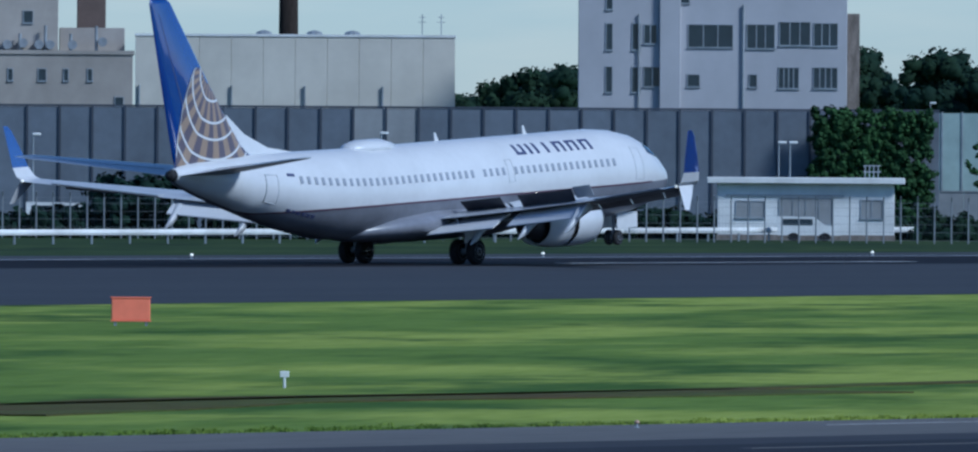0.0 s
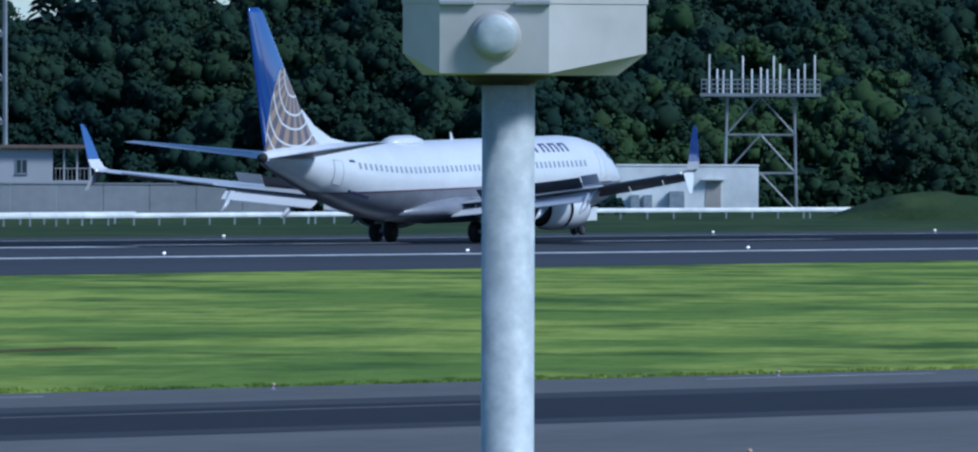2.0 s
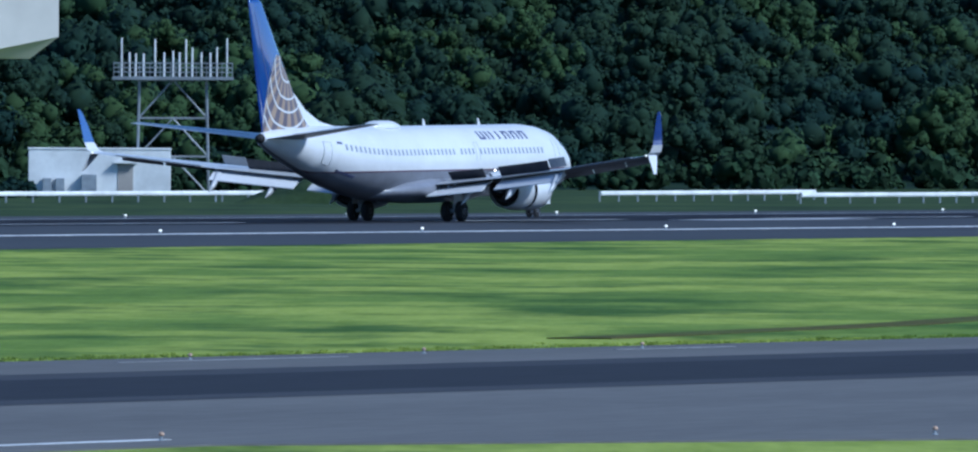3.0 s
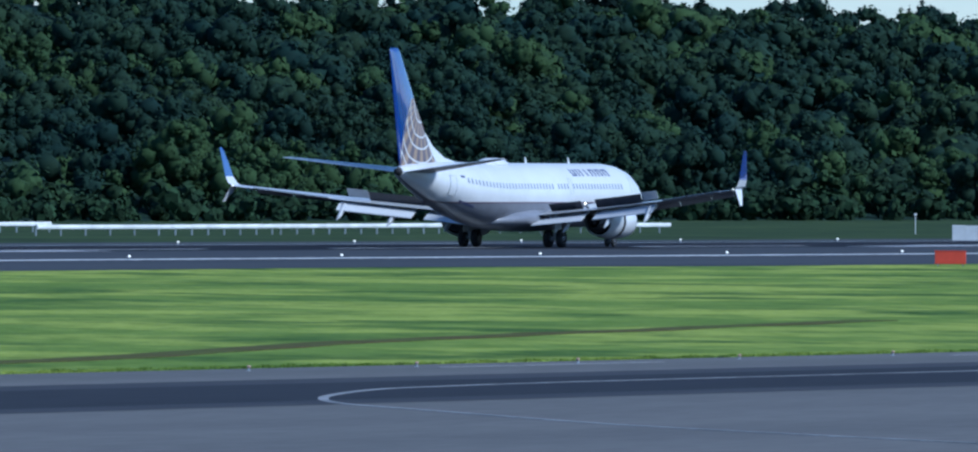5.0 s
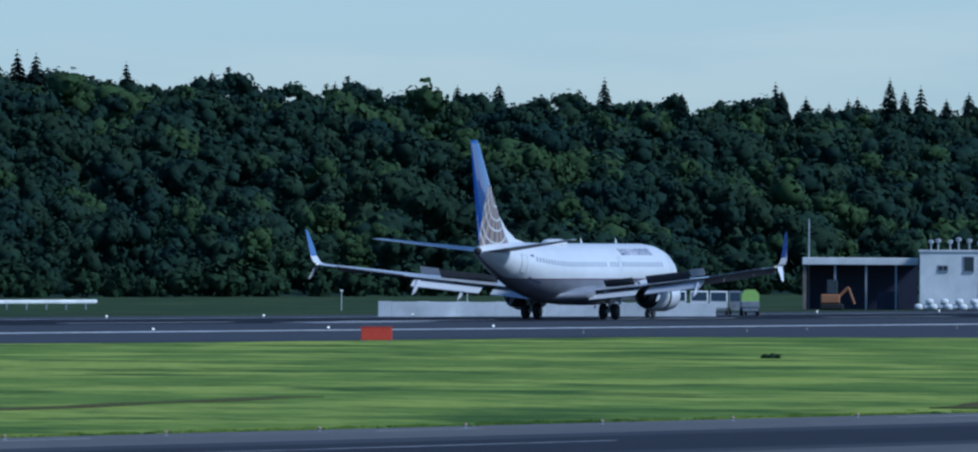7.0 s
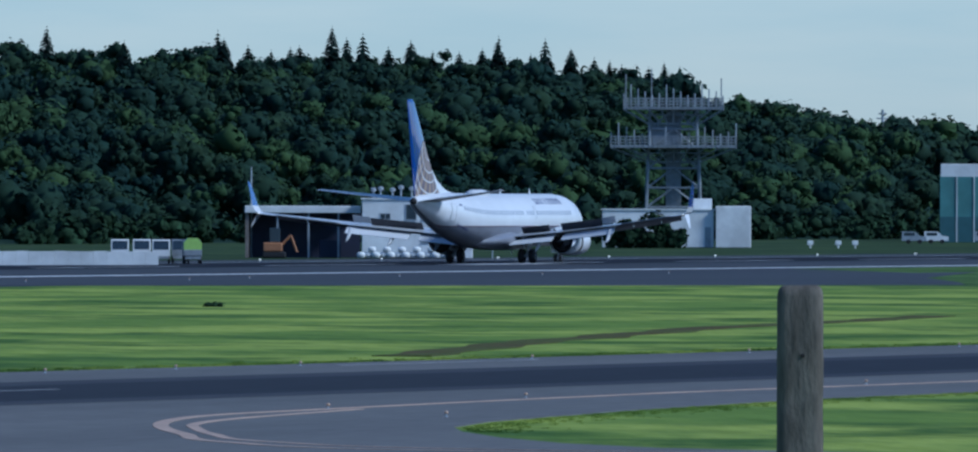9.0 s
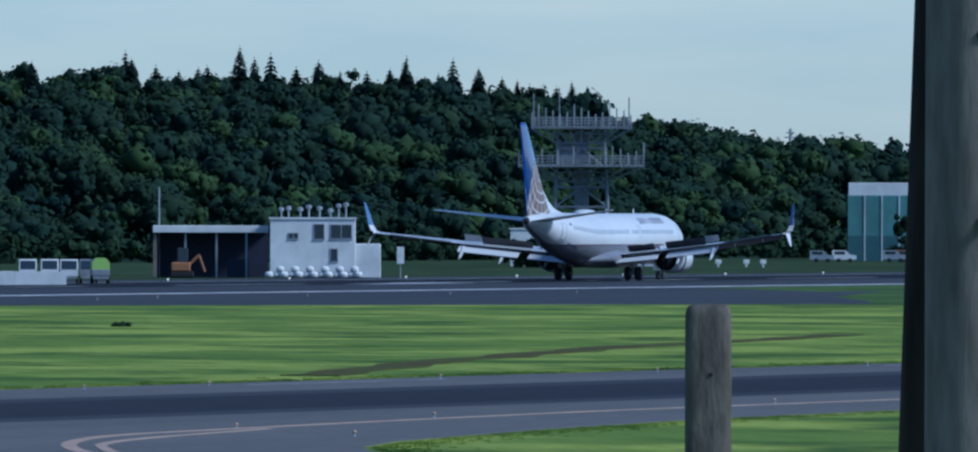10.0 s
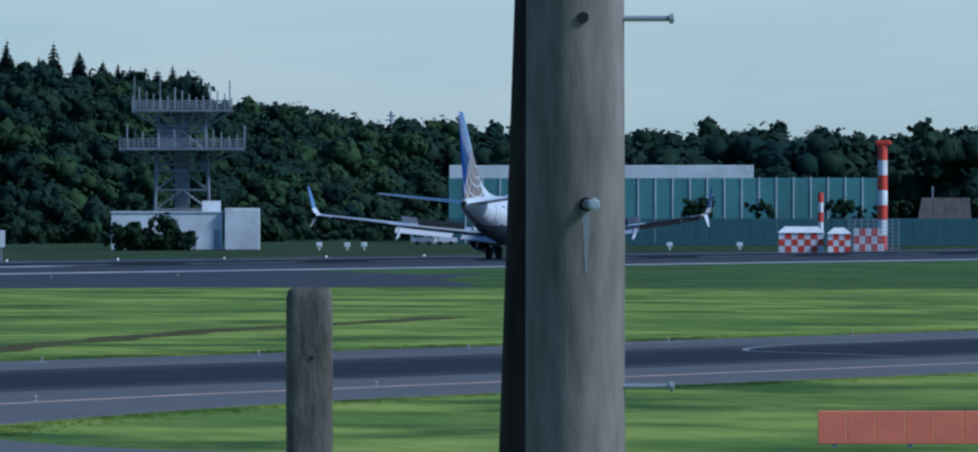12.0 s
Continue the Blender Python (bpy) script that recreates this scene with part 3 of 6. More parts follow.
for left in (1, -1):
    for s0, s1, a0, a1 in ((4.1, 4.95, -8, 38), (33.3, 34.1, -32, 22), (15.1, 15.6, 2, 32)):
        part("cabin_door", outline(s0, s1, *((a0, a1) if left > 0 else (180 - a1, 180 - a0))), M_GREYW, plane, "door outlined by a thin grey seam")
    for s0, s1, a0, a1 in ((1.75, 2.25, 40, 62), (2.3, 2.8, 34, 56), (2.85, 3.2, 34, 50)):
        part("cockpit_window", hull_patch(s0, s1, *((a0, a1) if left > 0 else (180 - a1, 180 - a0)), .015, 1, 4), M_GLASS, plane, "dark cockpit glass")
    # the name on the side as six plain blocks, and the registration as bars
    for i in range(6):
        s0 = 14.3 - i * 1.1
        aa = (37, 55) if left > 0 else (125, 143)
        for d0, d1 in (((.0, .22), (.56, .78)) if i != 2 else ((.3, .52),)):
            part("name_bar", hull_patch(s0 - d1, s0 - d0, *aa, .012, 1, 5), M_NAVY, plane, "navy bar of the name on the side")
        if i in (0, 3, 4, 5):
            part("name_bar", hull_patch(s0 - .6, s0 - .2, *((aa[0], aa[0] + 4) if (left > 0) == (i == 0) else (aa[1] - 4, aa[1])), .012, 1, 2), M_NAVY, plane, "navy bar of the name on the side")
    for i in range(6):
        aa = (-40, -34) if left > 0 else (214, 220)
        part("registration_bar", hull_patch(30.5 + .34 * i, 30.74 + .34 * i, *aa, .014, 1, 2), M_NAVY, plane, "small dark bar")
    aa = (21, 26) if left > 0 else (154, 159)
    part("small_emblem", hull_patch(32.1, 32.6, *aa, .012, 1, 1), M_NAVY, plane, "tiny blue and red emblem")
# antenna dome and blade aerials
part("antenna_dome", loft([[(NOSE - s, w * math.cos(radians(a)), 5.18 + h * max(math.sin(radians(a)), -.3)) for a in range(0, 360, 20)]
                           for s, w, h in ((22.2, .1, .02), (22.6, .5, .22), (23.4, .75, .38), (24.8, .75, .38), (25.5, .5, .28), (26.0, .1, .03))]), M_WHITE, plane, "white radio dome on the roof", smooth=True)
for s in (18.6, 11.4):
    part("aerial", loft([[(NOSE - s + .25, -.02, 5.2), (NOSE - s + .25, .02, 5.2), (NOSE - s - .1, .02, 5.2), (NOSE - s - .1, -.02, 5.2)], [(NOSE - s, -.01, 5.62), (NOSE - s, .01, 5.62), (NOSE - s - .15, .01, 5.62), (NOSE - s - .15, -.01, 5.62)]]), M_WHITE, plane)
part("aerial", loft([[(NOSE - 15.5, -.02, .95), (NOSE - 15.5, .02, .95), (NOSE - 15.8, .02, .95), (NOSE - 15.8, -.02, .95)], [(NOSE - 15.6, -.01, .7), (NOSE - 15.6, .01, .7), (NOSE - 15.75, .01, .7), (NOSE - 15.75, -.01, .7)]]), M_WHITE, plane)


def foil(le, chord, thick, point):
    """A closed aerofoil ring; point(c, t) puts chordwise and thickness offsets into space."""
    prof = [(0, 0), (.02, .35), (.1, .8), (.3, 1), (.6, .72), (.85, .3), (1, .03), (1, -.03), (.85, -.16), (.6, -.42), (.3, -.6), (.1, -.5), (.02, -.25)]
    return [point(le + c * chord, t * thick * chord / 2) for c, t in prof]


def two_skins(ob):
    """Gives the lower skin of an aerofoil loft its own soiled paint, darkened to stand for shade."""
    ob.data.materials.append(M_SHADED_SKIN)
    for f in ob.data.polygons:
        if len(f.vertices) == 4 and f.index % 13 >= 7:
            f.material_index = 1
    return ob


def wing_z(y):
    y = abs(y)
    return 1.95 + (y - 1.5) * .098 + max(0, y - 6) ** 2 * .0022


WING = [(1.2, 12.9, 7.9, .13), (1.9, 13.3, 7.3, .13), (5.6, 15.9, 4.8, .12), (10.6, 19.2, 3.15, .11), (16.2, 22.85, 1.72, .1), (16.75, 23.25, 1.55, .1)]


def wing_at(y):
    y = abs(y)
    for a, b in zip(WING, WING[1:]):
        if y <= b[0]:
            u = (y - a[0]) / (b[0] - a[0])
            return a[1] + u * (b[1] - a[1]), a[2] + u * (b[2] - a[2])
    return WING[-1][1], WING[-1][2]


def panel(sd, y0, y1, c0, c1, dz0, dz1, th, down=0.0, back=0.0):
    """A thin panel on the wing between chord fractions c0 and c1; its rear edge lifted by dz1, its front by dz0."""
    rings = []
    for y in (y0, y1):
        le, ch = wing_at(y)
        xa, xb = MID - (le + c0 * ch) - back, MID - (le + c1 * ch) - back
        za, zb = wing_z(y) + dz0 - down, wing_z(y) + dz1 - down
        rings.append([(xa, sd * y, za), (xa, sd * y, za + th), (xb, sd * y, zb + th * .4), (xb, sd * y, zb)])
    return loft(rings)


for sd in (1, -1):
    rings = [foil(le, ch, th, lambda c, t, y=y: (MID - c, sd * y, wing_z(y) + t)) for y, le, ch, th in WING]
    wing = two_skins(part("wing", loft(rings), M_GREYW, plane, "grey swept wing with a soiled underside darkened for shade"))
    # flaps lowered in two stages behind the wing
    for y0, y1 in ((2.0, 5.3), (6.1, 10.6)):
        part("flap", panel(sd, y0, y1, .80, .97, -.12, -.36, .15, back=.15), M_WHITE, plane, "lowered inner flap blade, pale grey")
        part("flap", panel(sd, y0, y1, .97, 1.10, -.40, -.66, .11, back=.15), M_WHITE, plane, "lowered rear flap blade, pale grey")
    # slats along the front
    for y0, y1 in ((5.6, 8.4), (8.5, 11.2), (11.3, 14.0), (14.1, 16.0)):
        part("slat", panel(sd, y0, y1, -.09, .03, -.32, .02, .1), M_METAL, plane, "bare metal leading edge slat")
    # spoilers standing up, the inner ones coloured dark for their shaded rear faces
    for y0, y1 in ((2.2, 3.3), (3.305, 4.5), (5.5, 6.9), (6.905, 8.0), (8.005, 9.15)):
        part("spoiler", panel(sd, y0, y1, .68, .78, .14, .66, .05), M_DARKW, plane, "raised spoiler coloured dark for its shaded rear face")
    part("spoiler", panel(sd, 9.2, 10.4, .66, .78, .24, .72, .06), M_GREYW, plane, "raised grey spoiler")
    part("aileron", panel(sd, 11.2, 15.6, .80, 1.0, .0, .05, .09), M_GREYW, plane)
    # flap track fairings
    for y, ln in ((4.0, 2.0), (7.3, 2.3), (10.3, 2.0)):
        le, ch = wing_at(y)
        xx = MID - le - ch * .72
        part("flap_fairing", loft([[(xx - d, sd * y + w * math.cos(radians(a)), wing_z(y) - .2 - dz + h * math.sin(radians(a))) for a in range(0, 360, 45)]
                                   for d, w, h, dz in ((-.3, .04, .04, 0), (.2, .16, .2, .05), (1.0, .19, .26, .25), (ln * .8, .13, .2, .75), (ln * 1.05, .02, .03, 1.05))]), M_GREYW, plane, smooth=True)
    # split winglet
    yt, le, ch = 16.75, 23.25, 1.55
    z0 = wing_z(yt)
    blade = [(0, 0, 0, 1.0), (.3, .2, .2, .92), (.48, .6, .42, .8), (.64, 1.5, .85, .58), (.78, 2.2, 1.25, .36), (.83, 2.42, 1.5, .2)]
    for name, rings, paint, words in (("winglet_root", blade[:3], M_WHITE, "white root of the wing tip"), ("winglet", blade[2:], M_TIP, "glossy blue upturned wing tip")):
        part(name, loft([foil(le + b, ch * c, .09, lambda c2, t, o=o, h=h: (MID - c2, sd * (yt + o + t * (h > .1)), z0 + h + t * (h <= .1))) for o, h, b, c in rings]), paint, plane, words)
    strake = [(.12, .05, .35, .75), (.32, -.35, .75, .58), (.6, -.98, 1.45, .22)]
    part("winglet_strake", loft([foil(le + b, ch * c, .1, lambda c2, t, o=o, h=h: (MID - c2, sd * (yt + o + t), z0 + h)) for o, h, b, c in strake]), M_WHITE, plane, "white lower blade of the wing tip")
    part("tip_light", lathe([(-.08, .02), (-.04, .06), (.04, .06), (.08, .02)], "x", 8), M_LAMP, plane, at=pose(MID - 24.82, sd * 16.78, z0 + .02))
    # tailplane
    HS = [(.3, 32.6, 4.2, .10), (1.2, 33.2, 3.7, .10), (7.0, 36.85, 1.45, .09), (7.17, 37.1, 1.2, .05)]
    two_skins(part("tailplane", loft([foil(le2, c2, th, lambda c, t, y=y: (AFT - c, sd * y, 4.62 + y * .122 + t)) for y, le2, c2, th in HS]), M_GREYW, plane, "grey tailplane with a soiled underside darkened for shade"))
    part("elevator_gap", loft([[(AFT - 35.5, sd * 1.3, 4.62 + 1.3 * .122 + .06), (AFT - 35.58, sd * 1.3, 4.62 + 1.3 * .122 + .06), (AFT - 35.58, sd * 1.3, 4.62 + 1.3 * .122 + .135)],
                               [(AFT - 37.75, sd * 6.7, 4.62 + 6.7 * .122 + .02), (AFT - 37.8, sd * 6.7, 4.62 + 6.7 * .122 + .02), (AFT - 37.8, sd * 6.7, 4.62 + 6.7 * .122 + .045)]]), M_DARKW, plane)

    # engine with its reverser sleeve slid back
    ey, ez, es = sd * 4.83, 1.66, 12.9
    eng = part("engine", lathe([(0, .78), (-.06, .90), (-.35, 1.02), (-1.2, 1.10), (-2.35, 1.09)], "x", 28, False), M_WHITE, plane, "white engine cowl with a flattened underside", smooth=True, at=pose(MID - es, ey, ez))
    part("intake_lip", lathe([(-.3, .72), (-.05, .74), (.04, .80), (0, .88), (-.14, .95)], "x", 28, False), M_METAL, eng, "polished intake ring", smooth=True)
    part("fan", lathe([(-.55, .75), (-.5, .25), (-.25, .02)], "x", 20), M_BLACK, eng, "dark fan")
    part("reverser_gap", lathe([(-2.3, .98), (-2.76, .98)], "x", 24), M_BLACK, eng, "dark cascade gap of the open reverser", smooth=True)
    part("reverser_sleeve", lathe([(-2.72, .92), (-2.70, 1.09), (-3.4, 1.06), (-4.4, .93), (-4.45, .89), (-3.9, .88)], "x", 28, False), M_WHITE, eng, "white sleeve slid back", smooth=True)
    part("core_nozzle", lathe([(-3.9, .72), (-4.5, .62), (-5.1, .46), (-5.2, .40), (-4.8, .36)], "x", 22, False), M_DARKW, eng, "dark hot nozzle", smooth=True)
    part("core_plug", lathe([(-4.8, .3), (-5.3, .2), (-5.7, .03)], "x", 16), M_DARKW, eng, smooth=True)
    part("bypass_duct", lathe([(-3.95, .9), (-4.0, .45)], "x", 24), M_BLACK, eng)
    part("pylon", loft([[(MID - es - .8, ey - .12, ez + .95), (MID - es - .8, ey + .12, ez + .95), (MID - es - 5.2, ey + .1, ez + .35), (MID - es - 5.2, ey - .1, ez + .35)],
                        [(MID - es - 2.4, ey - .14, ez + 1.3), (MID - es - 2.4, ey + .14, ez + 1.3), (MID - es - 6.4, ey + .1, ez + 1.0), (MID - es - 6.4, ey - .1, ez + 1.0)]]), M_GREYW, eng).matrix_parent_inverse = pose(MID - es, ey, ez).inverted()
    part("strake", loft([[(-.7, -sd * .72, .72), (-1.5, -sd * .72, .74), (-1.5, -sd * .69, .74)], [(-.95, -sd * .9, .95), (-1.5, -sd * .9, .95), (-1.5, -sd * .88, .95)]]), M_WHITE, eng)
    part("landing_lamp", lathe([(-.02, .045), (.03, .015)], "x", 10), M_LANDING, plane, "lit landing light", at=pose(MID - 12.6, sd * 2.1, 2.75))

    # main gear
    gear = part("main_gear", join(rod((0, sd * 2.86, .56), (.1, sd * 2.95, 2.2), .11), rod((0, sd * 2.86, 1.1), (.1, sd * 1.7, 2.0), .06), rod((0, sd * 2.86, .9), (-.8, sd * 2.86, 2.0), .05), rod((0, sd * 2.3, .56), (0, sd * 3.42, .56), .09)),
                M_GREYW, plane, "main landing gear leg")
    part("gear_door", box(-.55, .5, sd * 3.08 - .02, sd * 3.08 + .02, .95, 2.1, .01), M_WHITE, gear, "white gear door")
nose_gear = part("nose_gear", join(rod((16.6, 0, .35), (16.7, 0, 1.7), .08), rod((16.6, 0, .9), (17.7, 0, 1.6), .05), rod((16.6, -.28, .345), (16.6, .28, .345), .06)), M_GREYW, plane, "nose landing gear leg")
for sd in (1, -1):
    part("gear_door", box(16.2, 17.9, sd * .45 - .02, sd * .45 + .02, .75, 1.45, .01), M_WHITE, nose_gear, "white gear door")


def wheel(x, y, r, w):
    wh = part("wheel", lathe([(-w / 2, r * .62), (-w / 2, r * .86), (-w * .36, r * .97), (0, r), (w * .36, r * .97), (w / 2, r * .86), (w / 2, r * .62)], "y", 26), M_TYRE, plane, "black tyre", smooth=True, at=pose(x, y, r))
    part("rim", lathe([(-w * .44, r * .2), (-w * .52, r * .25), (-w * .40, r * .5), (-w * .515, r * .63), (w * .515, r * .63), (w * .40, r * .5), (w * .52, r * .25), (w * .44, r * .2)], "y", 18), M_METAL, wh, "grey metal rim")
    for i in range(5):
        a = radians(72 * i)
        part("bolt", rod((r * .38 * math.cos(a), -w * .53, r * .38 * math.sin(a)), (r * .38 * math.cos(a), w * .53, r * .38 * math.sin(a)), r * .05, n=6), M_BLACK, wh)
    return wh


WHEELS = [(wheel(0, sd * 2.86 + d, .56, .40), .56) for sd in (1, -1) for d in (-.43, .43)] + [(wheel(16.6, d, .345, .2), .345) for d in (-.22, .22)]

# fin with dorsal fillet, rudder, globe emblem
FIN = [(4.85, 32.4, 6.8, .11), (5.6, 34.0, 5.45, .125), (6.6, 34.95, 4.75, .13), (8.55, 36.6, 3.55, .13), (12.0, 39.35, 1.6, .12), (12.25, 39.75, 1.15, .07)]
FIN_PROFILE = [(0, 0), (.02, .3), (.06, .52), (.12, .7), (.2, .83), (.3, .93), (.42, .98), (.56, .86), (.7, .62), (.85, .32), (1, .03)]


def fin_side(s, z, sd, out=.015):
    """A point on the fin's skin."""
    for a, b in zip(FIN, FIN[1:]):
        if a[0] <= z <= b[0]:
            u = (z - a[0]) / (b[0] - a[0])
            le, ch, th = [a[i] + u * (b[i] - a[i]) for i in (1, 2, 3)]
            break
    c = min(max((s - le) / ch, 0), 1)
    prof = FIN_PROFILE
    for p, q in zip(prof, prof[1:]):
        if p[0] <= c <= q[0]:
            t = p[1] + (c - p[0]) / (q[0] - p[0]) * (q[1] - p[1])
            break
    return NOSE - s, sd * (t * th * ch / 2 + out), z


def fin_foil(le, ch, th, z):
    prof = FIN_PROFILE
    pts = prof + [(c, -t) for c, t in prof[::-1][:-1]]
    return [(NOSE - le - c * ch, t * th * ch / 2, z) for c, t in pts]


part("fin", loft([fin_foil(le, ch, th, z) for z, le, ch, th in FIN]), M_BLUE, plane, "glossy blue tail fin", smooth=True)
part("dorsal_fillet", loft([[(NOSE - 29.6, -.03, 5.15), (NOSE - 29.6, .03, 5.15), (NOSE - 29.6, 0, 5.22)], [(NOSE - 32, -.12, 5.0), (NOSE - 32, .12, 5.0), (NOSE - 32, 0, 5.55)], [(NOSE - 33.8, -.16, 5.0), (NOSE - 33.8, .16, 5.0), (NOSE - 33.8, 0, 6.2)], [(NOSE - 35.2, -.18, 5.0), (NOSE - 35.2, .18, 5.0), (NOSE - 35.2, 0, 7.1)]]), M_WHITE, plane, "white fillet in front of the fin", smooth=False)
for z0, z1, s0, s1 in ((5.1, 12.1, .70, .72),):
    for sd in (1, -1):
        pts = []
        for i in range(9):
            z = z0 + (z1 - z0) * i / 8
            for a, b in zip(FIN, FIN[1:]):
                if a[0] <= z <= b[0]:
                    u = (z - a[0]) / (b[0] - a[0])
                    le, ch = a[1] + u * (b[1] - a[1]), a[2] + u * (b[2] - a[2])
            pts.append((fin_side(le + ch * s0, z, sd, .006), fin_side(le + ch * s1, z, sd, .006)))
        v = [p for q in pts for p in q]
        part("rudder_gap", (v, [(2 * i, 2 * i + 1, 2 * i + 3, 2 * i + 2) for i in range(8)]), M_NAVY, plane)


def fin_edges(z):
    for a, b in zip(FIN, FIN[1:]):
        if a[0] <= z <= b[0]:
            u = (z - a[0]) / (b[0] - a[0])
            return a[1] + u * (b[1] - a[1]), a[1] + a[2] + u * (b[1] + b[2] - a[1] - a[2])


# the globe emblem: sectors that fan out from a pole near the fin's front edge, crossed by round parallels
POLE_S, POLE_Z = 36.46, 9.04


def globe_rim(alpha):
    """Reach of the emblem from its pole, by degrees below the rearward direction."""
    return float(np.interp(alpha, [-8, 17, 28, 40, 48, 54.5, 62, 135], [1.28, 2.0, 2.5, 3.19, 4.0, 4.72, 5.4, 5.4]))


def globe_point(alpha, r, sd, out):
    r = min(r, globe_rim(alpha))
    z = min(max(POLE_Z - r * math.sin(radians(alpha)), 5.06), 9.3)
    le, te = fin_edges(z)
    return fin_side(min(max(POLE_S + r * math.cos(radians(alpha)), le + .03), te - .02), z, sd, out)


for sd in (1, -1):
    for k in range(19):
        a0, a1 = -8 + 7.2 * k, -8 + 7.2 * (k + 1)
        rr = [.15 + 5.25 * i / 20 for i in range(21)]
        v = [globe_point(a, r, sd, .008) for r in rr for a in (a0, (a0 + a1) / 2, a1)]
        part("globe_sector", (v, [(3 * i + j, 3 * i + j + 1, 3 * i + j + 4, 3 * i + j + 3) for i in range(20) for j in range(2)]), M_TAN if k % 2 else M_DUSK, plane, "tan and dusky field of the tail emblem")
    for R in (1.33, 2.26, 2.97, 3.82, 4.38, 9.0):
        v = []
        for i in range(41):
            a = -8 + 143 * i / 40
            r = min(R * (1 - .0056 * max(0, 62 - a)), globe_rim(a) - .05)
            v += [globe_point(a, r - .05, sd, .018), globe_point(a, r + .05, sd, .018)]
        last = 40 if R < 9 else 17
        part("globe_line", (v, [(2 * i, 2 * i + 1, 2 * i + 3, 2 * i + 2) for i in range(last)]), M_WHITE, plane, "pale curved line of the tail emblem")


# ---- beyond the runway ----
def facing(az, dist, z=0.0):
    """A pose at that bearing from the camera, its +y axis pointing away from it."""
    return pose(dist * math.sin(radians(az)), dist * math.cos(radians(az)), z, 0, 0, -az)


def window_part(t, x, z, w, h, y, panes=2, frame_mat=None, name="window", glass=None, look_of="dark glazed window"):
    """A window set in a wall whose face is at y: recessed glass with a frame and mullions."""
    fm = frame_mat or M_STEEL
    g = part(name, box(x - w / 2, x + w / 2, y - .01, y + .10, z, z + h), glass or M_GLASS, t, look_of)
    fr = [box(x - w / 2 - .06, x - w / 2, y - .05, y + .1, z - .06, z + h + .06), box(x + w / 2, x + w / 2 + .06, y - .05, y + .1, z - .06, z + h + .06),
          box(x - w / 2, x + w / 2, y - .05, y + .1, z + h, z + h + .06), box(x - w / 2 - .08, x + w / 2 + .08, y - .09, y + .1, z - .1, z)]
    for i in range(1, panes):
        xx = x - w / 2 + w * i / panes
        fr.append(box(xx - .035, xx + .035, y - .04, y + .08, z, z + h))
    part("window_frame", join(*fr), fm, g, "pale window frame")
    return g


# grey noise barrier, ivy and pale panels, all facing the camera
wall = tagged(new("noise_barrier"), "tall blue-grey panelled noise barrier behind the fence", "wall", kind="structure")
wall.matrix_basis = facing(57.29, 960)
for i in range(31):
    xw = -26.5 + 1.95 * i
    part("panel", box(xw + .05, xw + 1.9, 0, .14, 0, 7.5, .02), M_PANEL_L if i in (13, 14) else M_PANEL, wall)
    part("post", box(xw - .07, xw + .07, -.1, .2, 0, 7.56), M_PANEL_D, wall, "darker steel post")
part("top_rail", box(-26.5, 33.9, -.04, .18, 7.52, 7.64), M_PANEL_D, wall)
pale = tagged(new("pale_barrier"), "pale green translucent noise barrier on slim posts", "wall", kind="structure")
pale.matrix_basis = facing(59.65, 1206)
for k in range(13):
    part("panel", box(-8.4 + k * 1.5, -6.96 + k * 1.5, 0, .08, 0, 8.0), M_PALEG, pale)
    part("post", box(-6.96 + k * 1.5, -6.84 + k * 1.5, -.08, .16, 0, 8.1), M_STEEL, pale)


# ---- foliage, built of leaf tufts round lumpy cores ----
def ico(sub):
    bm = bmesh.new()
    bmesh.ops.create_icosphere(bm, subdivisions=sub, radius=1)
    v = np.array([tuple(p.co) for p in bm.verts])
    bm.verts.index_update()
    f = np.array([[q.index for q in t.verts] for t in bm.faces])
    bm.free()
    return v, f


ICO1 = ico(1)
rng = np.random.RandomState(7)


def tufts(points, normals, size):
    """Small bent leaf cards (two triangles each) about the points."""
    n = len(points)
    a = np.cross(normals, rng.normal(size=(n, 3)))
    a /= np.linalg.norm(a, axis=1, keepdims=True) + 1e-9
    b = np.cross(normals, a) + normals * rng.uniform(-.25, .25, (n, 1))
    s = size * rng.uniform(.5, 1.2, (n, 1))
    v = np.stack([points + a * s, points + b * s * .8 + normals * s * .12, points - a * s * .9, points - b * s * .8 - normals * s * .1], 1).reshape(-1, 3)
    k = np.arange(n)[:, None] * 4
    return v, np.concatenate([k + [0, 1, 2], k + [0, 2, 3]], 0)


